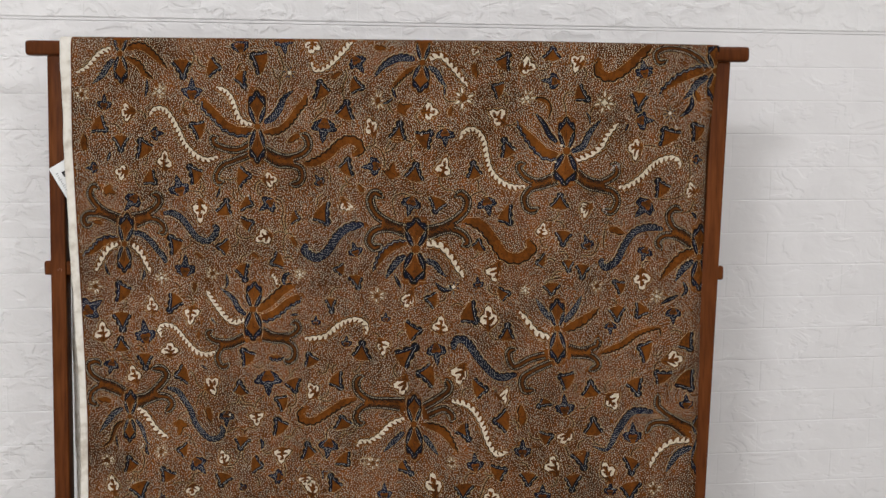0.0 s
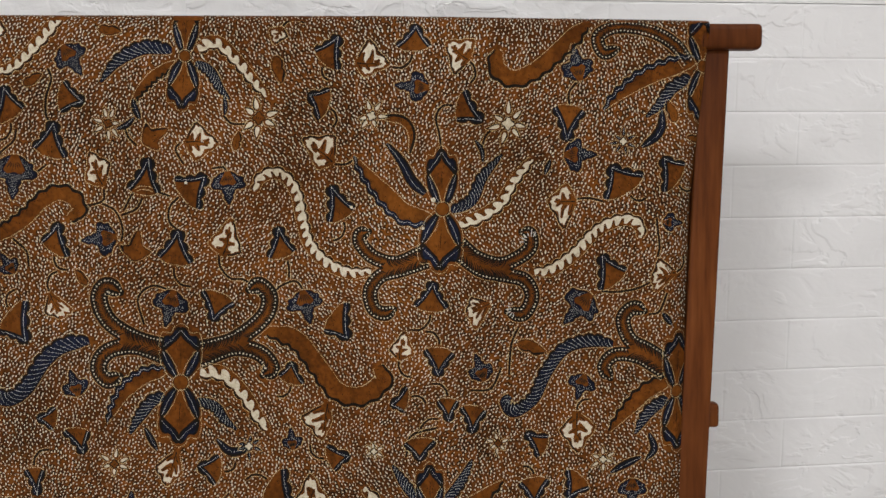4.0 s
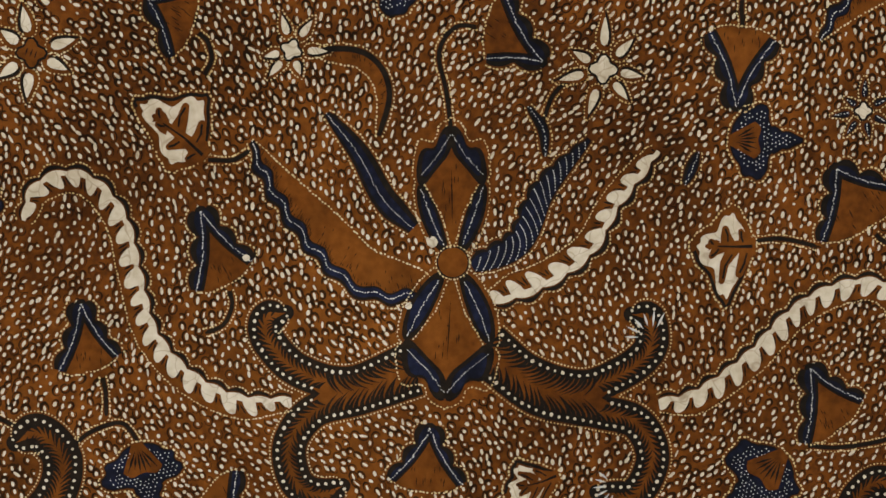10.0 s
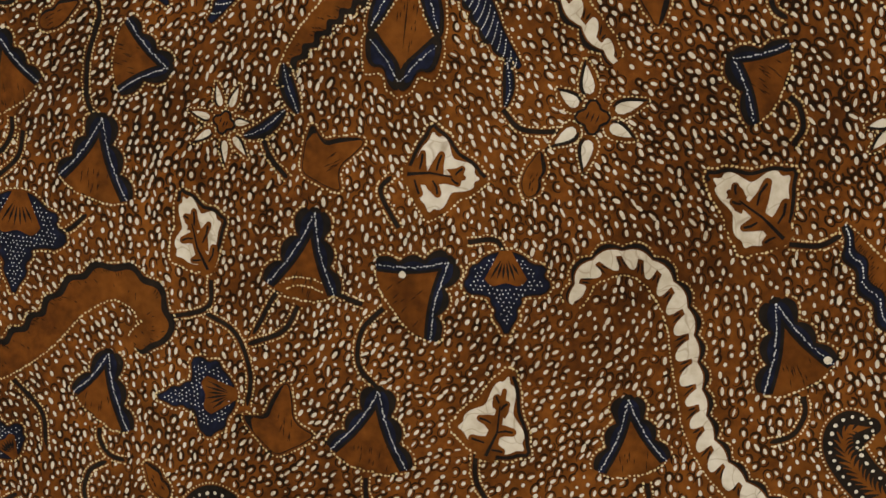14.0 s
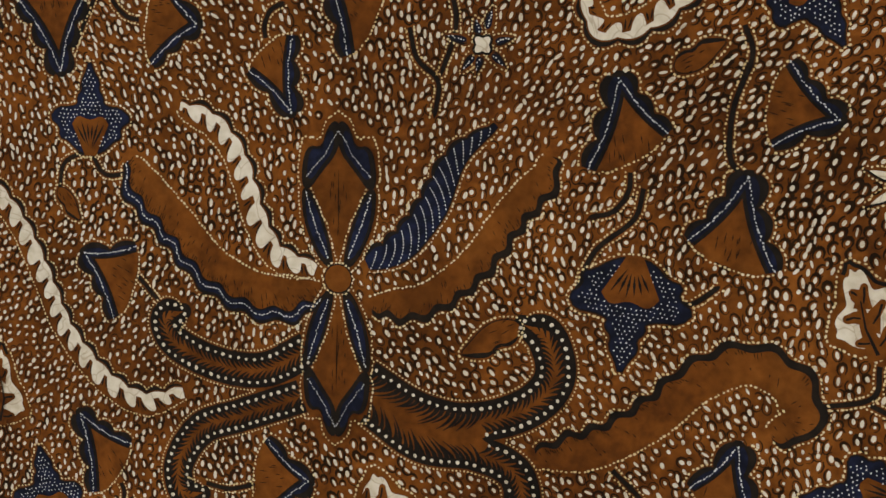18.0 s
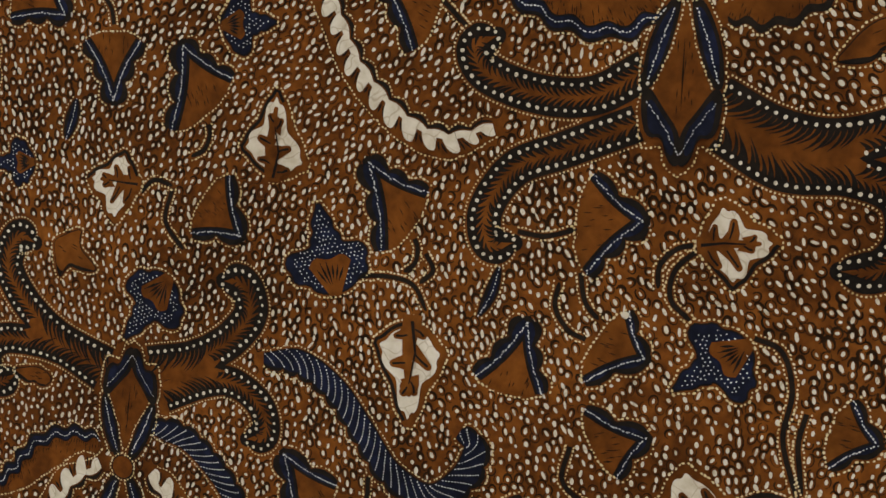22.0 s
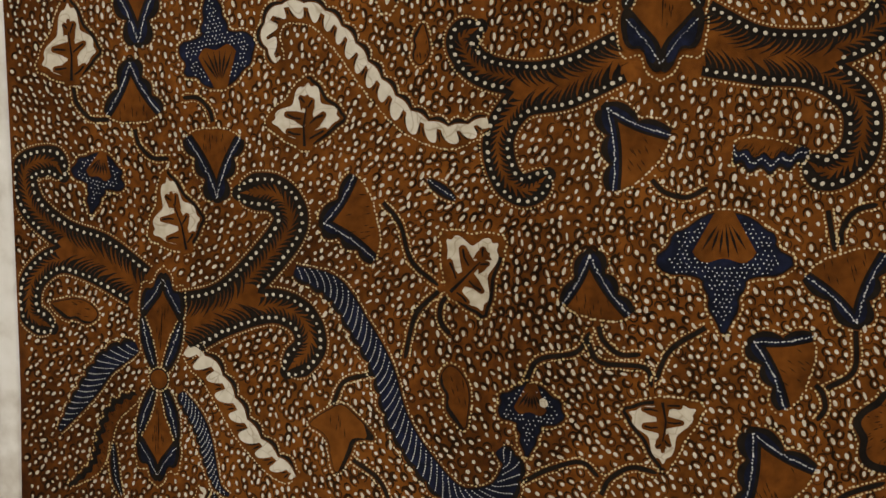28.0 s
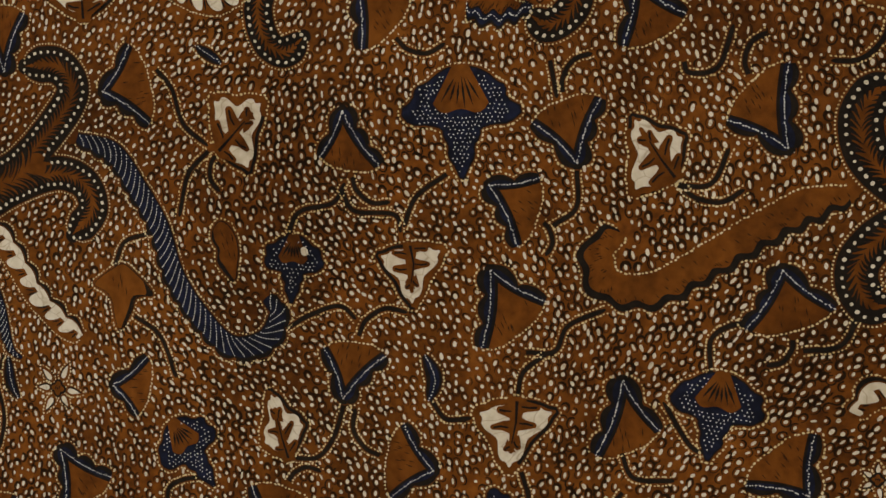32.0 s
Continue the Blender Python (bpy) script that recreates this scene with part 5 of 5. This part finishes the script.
navy_bell((-129, 1117), (-145, 1092), (-116, 1087))
navy_bell((-39, 1111), (-76, 1098), (-58, 1073))
blue_leaf((-9, 1110), (-6, 1079))
navy_bell((-39, 1065), (-18, 1080), (-14, 1041))
white_leaf((-58, 1061), (-63, 1027), (-80, 1046), (-53, 1041))
white_leaf((38, 1080), (29, 1044), (14, 1070), (42, 1060))
white_leaf((92, 1027), (107, 1014), (86, 1043), (110, 1043))
navy_bell((76, 1038), (54, 1057), (60, 1023))
navy_bell((87, 986), (107, 1006), (108, 967))
brown_bud((135, 980), (131, 1016))
navy_bell((158, 1010), (182, 1015), (167, 1025))
blue_leaf((204, 1000), (202, 1030))
navy_bell((193, 1062), (218, 1068), (203, 1038))
navy_bell((245, 1054), (231, 1029), (260, 1033))
navy_bell((325, 1029), (304, 1049), (329, 1059))
white_leaf((273, 1031), (289, 1005), (270, 1015), (293, 1035))
white_leaf((364, 1087), (398, 1091), (379, 1106), (384, 1076))
navy_bell((351, 1069), (380, 1068), (356, 1048))
navy_bell((413, 1039), (384, 1048), (413, 1074))
blue_leaf((404, 1010), (403, 1031))
blue_leaf((276, 1149), (276, 1131))
navy_bell((251, 993), (236, 967), (266, 968))
navy_bell((185, 963), (162, 969), (175, 947))
white_leaf((215, 974), (200, 948), (190, 963), (217, 958))
blue_leaf((135, 929), (135, 955))
blue_leaf((317, 954), (316, 984))
white_leaf((192, 896), (185, 931), (169, 907), (197, 912))
navy_bell((238, 906), (215, 932), (243, 936))
navy_bell((316, 897), (302, 927), (328, 917))
white_leaf((281, 885), (268, 920), (265, 898), (290, 907))
navy_bell((145, 878), (131, 899), (159, 895))
navy_bell((217, 869), (206, 893), (232, 896))
navy_bell((314, 855), (298, 877), (332, 884))
blue_leaf((169, 855), (169, 880))
blue_leaf((281, 865), (281, 885))
star_flower((354, 874), (353, 888), 6)
navy_bell((48, 952), (25, 968), (42, 982))
blue_leaf((58, 905), (56, 931))
navy_bell((109, 906), (83, 912), (99, 885))
star_flower((19, 915), (19, 927), 6)
star_flower((-111, 915), (-111, 929), 6)
navy_bell((-45, 895), (-70, 905), (-60, 920))
white_leaf((-8, 857), (-13, 902), (-26, 877), (4, 877))
navy_bell((-182, 896), (-181, 866), (-161, 876))
white_leaf((-212, 856), (-208, 887), (-224, 876), (-201, 869))
blue_leaf((-92, 856), (-92, 881))
navy_bell((38, 854), (24, 876), (55, 878))
white_leaf((85, 845), (83, 876), (71, 857), (100, 859))
stem((66, 859), (77, 887), (94, 902))
stem((205, 945), (215, 926), (233, 935))
stem((-176, 942), (-190, 924), (-204, 942))
fern_arm(10.0, 1, (425, 1562), (412, 1579), (388, 1592), (359, 1595), (342, 1586), (347, 1572), (360, 1575))
brown_plume(19.9, 1, (330, 1597), (309, 1576), (287, 1557), (266, 1548), (250, 1557), (250, 1574))
star_flower((19, 1207), (19, 1221), 6, "navy")
navy_bell((60, 1285), (48, 1273), (70, 1266))
white_leaf((-2, 1130), (-0, 1161), (-17, 1139), (12, 1135))
navy_bell((58, 1148), (51, 1185), (31, 1151))
white_leaf((78, 1136), (76, 1179), (61, 1150), (93, 1153))
navy_bell((179, 1195), (165, 1210), (193, 1212))
navy_bell((206, 1232), (196, 1250), (214, 1250))
navy_bell((319, 1158), (318, 1184), (338, 1167))
navy_bell((323, 1111), (344, 1120), (333, 1084))
navy_bell((410, 1105), (388, 1112), (410, 1136))
blue_leaf((-325, 1585), (-330, 1612))
blue_leaf((-258, 1607), (-254, 1581))
navy_bell((-308, 1579), (-283, 1583), (-297, 1546))
white_leaf((-210, 1609), (-214, 1580), (-224, 1595), (-196, 1590))
blue_leaf((-143, 1574), (-129, 1552))
brown_bud((-112, 1592), (-91, 1590))
navy_bell((-186, 1307), (-210, 1316), (-185, 1344))
white_leaf((122, 1562), (150, 1561), (133, 1582), (129, 1551))
white_leaf((223, 1565), (204, 1580), (228, 1582), (211, 1553))
navy_bell((105, 1585), (84, 1573), (104, 1556))
navy_bell((176, 1595), (159, 1577), (188, 1577))
brown_bud((48, 1568), (53, 1543))
white_leaf((54, 1593), (47, 1580), (44, 1591), (58, 1586))
navy_bell((-491, 854), (-511, 870), (-480, 882))
navy_bell((-361, 875), (-368, 897), (-341, 890))
white_leaf((-406, 879), (-407, 858), (-420, 867), (-393, 872))
blue_leaf((-322, 870), (-329, 881))
blue_leaf((-261, 890), (-282, 893))
white_leaf((-223, 894), (-223, 876), (-235, 887), (-211, 890))
navy_bell((-194, 900), (-193, 887), (-185, 900))
blue_leaf((-456, 854), (-459, 863))
stem((-406, 879), (-406, 892), (-399, 897), (-389, 899))
stem((-439, 879), (-424, 882), (-407, 879))
stem((-305, 892), (-299, 886), (-298, 877))
stem((-257, 911), (-254, 900), (-257, 891))
stem((-219, 922), (-214, 912), (-199, 912))
stem((-218, 906), (-223, 899), (-223, 895))
stem((-535, 858), (-525, 853), (-511, 862))
stem((-252, 1292), (-257, 1285), (-258, 1273), (-255, 1260))
stem((-253, 1293), (-245, 1291), (-241, 1286))
stem((-253, 1324), (-255, 1314), (-254, 1304), (-253, 1296))
stem((-497, 896), (-499, 881))
stem((-76, 1322), (-81, 1346), (-68, 1358), (-51, 1354))
stem((255, 1282), (245, 1262), (226, 1260))
stem((409, 1351), (402, 1334), (392, 1331))
stem((166, 1197), (171, 1217), (196, 1225))
stem((-267, 1588), (-257, 1560), (-262, 1539))
stem((-407, 1592), (-400, 1574), (-412, 1546))
stem((-50, 1441), (-78, 1448), (-93, 1427))
ray_tip((281, 1399), (275, 1409))
ray_tip((267, 1337), (258, 1334))
wax_spot((191.7, 1437.2), (191.7, 1439.5))
wax_spot((182.1, 1411.2), (182.1, 1412.7))
wax_spot((-345.1, 994.5), (-345.2, 996.3))
wax_spot((-34.8, 1453.0), (-34.8, 1454.4))
wax_spot((116.1, 1430.4), (116.1, 1431.9))
wax_spot((-313.8, 1352.6), (-313.9, 1354.0))
fern_arm(12.5, 1, (-59, 1018), (-88, 1018), (-116, 1020), (-134, 1032), (-139, 1046), (-135, 1056), (-128, 1059))
fern_arm(12.0, 1, (-66, 1008), (-100, 1012), (-124, 1010), (-136, 1000), (-138, 990), (-133, 982), (-126, 982))
white_frond(10.6, 1, (-60, 990), (-82, 980), (-100, 962), (-116, 952), (-130, 951), (-137, 942))

for n_arm, (ribbon, spot) in enumerate(ARMS):
    near = [o for m_arm, (o, p) in enumerate(ARMS) if m_arm != n_arm and np.hypot(p[0] - spot[0], p[1] - spot[1]) < 60]
    draw_arm(ribbon, spot, near)

# loose tendrils from the feet of leaves, where the ground is free
for foot, away in FEET:
    turn = TURN.choice((-1, 1))
    long = TURN.uniform(11, 20)
    side = np.array([-away[1], away[0]]) * turn
    line = [foot + away * 1.5, foot + away * long * 0.45 + side * long * 0.08, foot + away * long * 0.8 + side * long * 0.42, foot + away * long * 0.85 + side * long * 0.9]
    free = [not COVER[int(np.clip((p[0] - X0) / CELL, 0, COVER.shape[0] - 1)), int(np.clip((p[1] - Z0) / CELL, 0, COVER.shape[1] - 1))] for p in curve(line, 1.5)[3:]]
    if np.mean(free) > 0.93:
        stem(*[tuple(p) for p in line])

# plumes, fronds and arms belong to the bloom that they spring from
for ob, spot in CLOSE:
    if spot is not None:
        near = min(HUBS, key=lambda h: np.hypot(*(h[0] - np.array(spot, float))))
        if np.hypot(*(near[0] - np.array(spot, float))) < 90:
            ob.parent = near[1]


# ---- the grain: cream rice dots with umber rings, scattered over the free ground ----
def spread():
    """How far each millimetre cell lies from the nearest motif, up to 12 mm."""
    free = np.where(COVER.reshape(COVER.shape[0] // 2, 2, COVER.shape[1] // 2, 2).any((1, 3)), 0.0, 99.0)
    for _ in range(12):
        for dx, dz, d in ((1, 0, 1.0), (-1, 0, 1.0), (0, 1, 1.0), (0, -1, 1.0), (1, 1, 1.41), (1, -1, 1.41), (-1, 1, 1.41), (-1, -1, 1.41)):
            free = np.minimum(free, np.roll(np.roll(free, dx, 0), dz, 1) + d)
    return free


def grain(gap=3.02):
    """Scattered points no nearer than gap, in rough rows that follow the motifs' outlines."""
    rng = np.random.RandomState(11)
    away = spread()
    x0, x1, z0, z1 = -600.0, 443.0, 795.0, 1640.0
    size = gap * 0.8 / math.sqrt(2)
    nx, nz = int((x1 - x0) / size) + 1, int((z1 - z0) / size) + 1
    grid = {}
    kept = []
    for _ in range(3):
        i, j = (v.ravel() for v in np.meshgrid(np.arange(nx), np.arange(nz), indexing="ij"))
        x, z = x0 + (i + rng.rand(i.size)) * size, z0 + (j + rng.rand(i.size)) * size
        ci = np.clip(((x - X0) / CELL).astype(int), 0, COVER.shape[0] - 1)
        cj = np.clip(((z - Z0) / CELL).astype(int), 0, COVER.shape[1] - 1)
        d = away[ci // 2, cj // 2] + rng.rand(i.size) - 0.5
        row = (d - 1.0) / (gap * 0.95)
        key = np.where(d < 9.0, np.abs(row - np.round(row)) + 0.06 * d, 0.55) + 0.18 * rng.rand(i.size)
        order = np.argsort(key)
        order = order[~COVER[ci, cj][order]]
        room = (gap * rng.uniform(0.80, 1.22, i.size)) ** 2
        for a, b, px, pz, least in zip(i[order].tolist(), j[order].tolist(), x[order].tolist(), z[order].tolist(), room[order].tolist()):
            if (a, b) in grid:
                continue
            for u in range(a - 3, a + 4):
                for v in range(b - 3, b + 4):
                    g = grid.get((u, v))
                    if g and (g[0] - px) ** 2 + (g[1] - pz) ** 2 < least:
                        break
                else:
                    continue
                break
            else:
                grid[(a, b)] = (px, pz)
                kept.append((px, pz))
    return np.array(kept)


seeds = grain()
lo, hi = edge_at(seeds[:, 1], PATTERN_EDGE) + 2.2, edge_at(seeds[:, 1], RIGHT_EDGE) - 1.5
seeds = seeds[(seeds[:, 0] > lo) & (seeds[:, 0] < hi)]
count = len(seeds)
gen = np.random.RandomState(5)
sx, sz = seeds[:, 0], seeds[:, 1]
way = math.pi / 2 + 0.5 * np.sin(sx / 61.0 + 1.1 * np.sin(sz / 47.0)) + 0.35 * np.sin(sz / 33.0 - sx / 90.0) + gen.normal(0, 0.26, count)


def speckle(name, mat, label, radius_a, radius_b, sides, off):
    """One joined mesh of rounded grains."""
    a = 2 * math.pi * (np.arange(sides) + 0.5) / sides
    sq = 1.0 / np.maximum(np.abs(np.cos(a)) ** 3 + np.abs(np.sin(a)) ** 3, 0.2) ** (1 / 3)
    u = radius_a[:, None] * (np.cos(a) * sq)[None, :]
    v = radius_b[:, None] * (np.sin(a) * sq)[None, :]
    c, s = np.cos(way)[:, None], np.sin(way)[:, None]
    x, z = sx[:, None] + c * u - s * v, sz[:, None] + s * u + c * v
    p = sheet(x.ravel(), z.ravel(), off)
    faces = np.arange(len(p)).reshape(-1, sides).tolist()
    ob = mesh_from(name, p, faces, [mat], None, cloth, label)
    return tagged(ob, kind="stuff")


long = np.clip(gen.normal(1.0, 0.28, count) * np.interp(sz, (900.0, 1300.0, 1550.0), (0.90, 0.98, 1.10)), 0.50, 1.9)
thin = np.clip(gen.normal(0.56, 0.10, count), 0.36, 0.80)
speckle("grain_dots", CREAM, "cream rice-grain resist dots", long, thin, 8, 0.26)
# the rings: brushed ovals round the dots, most of them not quite closed
ringed = gen.rand(count) < 0.84
steps = 10
open_at = way + np.where(gen.rand(count) < 0.5, 0, math.pi) + gen.normal(0, 0.7, count)
arc = np.linspace(0.0, 1.0, steps)
span = np.clip(gen.normal(4.5, 1.0, count), 2.2, 6.1)
ang = (open_at - way)[:, None] + 0.3 + arc[None, :] * span[:, None]
ra = (long * 0.65 + gen.uniform(1.05, 1.65, count))[:, None]
rb = (thin * 0.5 + gen.uniform(0.95, 1.50, count))[:, None]
patch = np.sin(sx / 37.0 + 1.3 * np.sin(sz / 51.0)) * np.sin(sz / 29.0 - 0.9 * np.sin(sx / 43.0))
heavy = (gen.uniform(0.15, 0.38, count) * (1.05 + 0.45 * patch))[:, None]
half = heavy * (0.75 + 0.7 * np.sin(math.pi * arc)[None, :] ** 2) * (0.85 + 0.3 * np.cos(ang))
c, n = np.cos(way)[:, None], np.sin(way)[:, None]
side = []
for sg in (-1, 1):
    u, v = (ra + sg * half) * np.cos(ang), (rb + sg * half) * np.sin(ang)
    side.append((sx[:, None] + c * u - n * v, sz[:, None] + n * u + c * v))
ring_x = np.stack([side[0][0], side[1][0]], 2)[ringed]
ring_z = np.stack([side[0][1], side[1][1]], 2)[ringed]
pts = sheet(ring_x.ravel(), ring_z.ravel(), 0.2)
quads = []
for g in range(int(ringed.sum())):
    k0 = g * steps * 2
    for j in range(steps - 1):
        q = k0 + 2 * j
        quads.append((q, q + 1, q + 3, q + 2))
tagged(mesh_from("grain_shading", pts, quads, [UMBER], None, cloth, "umber brushed rings round the dots"), kind="stuff")

# ---- the wooden rack ----
rack = tagged(new("cloth_rack"), "varnished reddish-brown wooden batik rack leaning towards the wall", "rack")


def beam(name, a, b, bevel, label=""):
    return part(name, moved(box([v / 1000 for v in a], [v / 1000 for v in b], bevel / 1000, 3), TILT), WOOD, rack, label)


def post(name, top_x, foot_x, wide):
    bm = box((-wide / 2000, 0.0107, 0.0), (wide / 2000, 0.036, 1.577), 0.002, 2)
    for v in bm.verts:
        v.co.x += (foot_x + (top_x - foot_x) * v.co.z / 1.577) / 1000
    return part(name, moved(bm, TILT), WOOD, rack)


beam("top_bar", (-672, 2.8, 1575.6), (494, 25.6, 1599.2), 6)
post("post", -627, -624, 24.5)
post("post", 452, 400, 27)
beam("middle_rail", (-651, 15, 1220), (464, 31, 1243), 4)
beam("foot", (-640, -150, -2), (-604, 190, 34), 5)
beam("foot", (398, -150, -2), (434, 190, 34), 5)


def scribble(cx, cz, size):
    """A short pale curl scratched into the varnish."""
    bm = bmesh.new()
    rows = []
    for i in range(15):
        a = -0.6 + 4.6 * i / 14
        r = size * (1.0 - 0.028 * i)
        rows.append([bm.verts.new(((cx + (r + w) * math.cos(a)) / 1000, 0.0105, (cz + (r + w) * 0.8 * math.sin(a)) / 1000)) for w in (-0.3, 0.3)])
    for a, b in zip(rows, rows[1:]):
        bm.faces.new((a[0], a[1], b[1], b[0]))
    return part("scratch", moved(bm, TILT), PALE_WOOD, rack, "pale curled scratch in the varnish")


scribble(-624, 1229, 3.4)

# ---- the card tag tucked behind the selvedge ----
tag = tagged(new("card_tag"), "white printed card tag tucked behind the cream selvedge", "tag")
tag_pose = TILT @ pose(-0.6375, 0.0062, 1.393, 0, -31, 0)


def card_part(name, a, b, mat, label=""):
    return part(name, moved(box(a, b), tag_pose), mat, tag, label)


card_part("card", (0.0, 0.0, -0.074), (0.055, 0.0006, 0.0), PAPER)
for k in range(9):
    card_part("print_bar", (0.0052, -0.0004, -0.0142 - 0.0036 * k), (0.0086 + 0.0014 * (k % 3 == 0), 0.0, -0.0130 - 0.0036 * k), GREY)
card_part("print_block", (0.0150, -0.0004, -0.0240), (0.027, 0.0, -0.0150), PRINT, "black printed emblem")
card_part("print_block", (0.0165, -0.0004, -0.0290), (0.023, 0.0, -0.0250), PRINT, "black printed emblem")

# ---- foam bricks of the wall ----
def brick_mesh(seed, wide, tall, mat, deep=0.0042, nx=11, nz=5):
    """A slab with narrow chamfered edges and a gently uneven face."""
    lip = 0.0026
    us = [0.0, lip * 0.6] + [lip + (wide - 2 * lip) * i / nx for i in range(nx + 1)] + [wide - lip * 0.6, wide]
    vs = [0.0, lip * 0.5] + [lip + (tall - 2 * lip) * j / nz for j in range(nz + 1)] + [tall - lip * 0.5, tall]
    verts, faces = [], []
    for j, z in enumerate(vs):
        for i, x in enumerate(us):
            y = -deep * (0.93 + 0.16 * noise.noise(Vector((x * 14 + seed * 3.7, seed, z * 30))))
            if j in (0, len(vs) - 1):
                y = -deep * 0.68
            elif i in (0, len(us) - 1):
                y = -deep * 0.84
            verts.append((x, y, z))
    k = len(us)
    for j in range(len(vs) - 1):
        for i in range(k - 1):
            faces.append((j * k + i, j * k + i + 1, (j + 1) * k + i + 1, (j + 1) * k + i))
    me = bpy.data.meshes.new("brick")
    me.from_pydata(verts, [], faces)
    me.materials.append(mat)
    me.polygons.foreach_set("use_smooth", [True] * len(me.polygons))
    return me


ROW, BRICK = 0.0618, 0.232
SEAM = 0.006  # the strip between the upper and the lower cladding panel
SHAPES = [brick_mesh(s, BRICK, ROW, FOAM) for s in range(1, 9)]
STONES = [brick_mesh(s, BRICK, ROW, EMBOSSED) for s in range(9, 14)]
pick = random.Random(3)
first = 1.5756 - 16 * ROW
upper = 1.5756 + ROW - 0.01
for row in range(34):
    z = first + row * ROW
    if z < 0.35 or z > 2.3:
        continue
    shift = 0.0 if row % 2 else 0.078
    for col in range(-8, 7):
        x = 0.545 + shift + col * BRICK
        if x < -1.35 or x > 1.35:
            continue
        if x > -0.45 and x + BRICK < 0.30 and z < 1.3:
            continue
        b = new("brick", pick.choice(STONES if z > upper or x < 0.2 else SHAPES))
        b.location = (x, N0 + 0.0050, z + (SEAM if z > upper else 0.0))
        b.parent = wall
part("seam_strip", box((-1.35, N0 + 0.0016, upper + 0.01 + 0.0006), (1.55, N0 + 0.006, upper + 0.01 + SEAM - 0.0006), 0.0008), FOAM, wall)
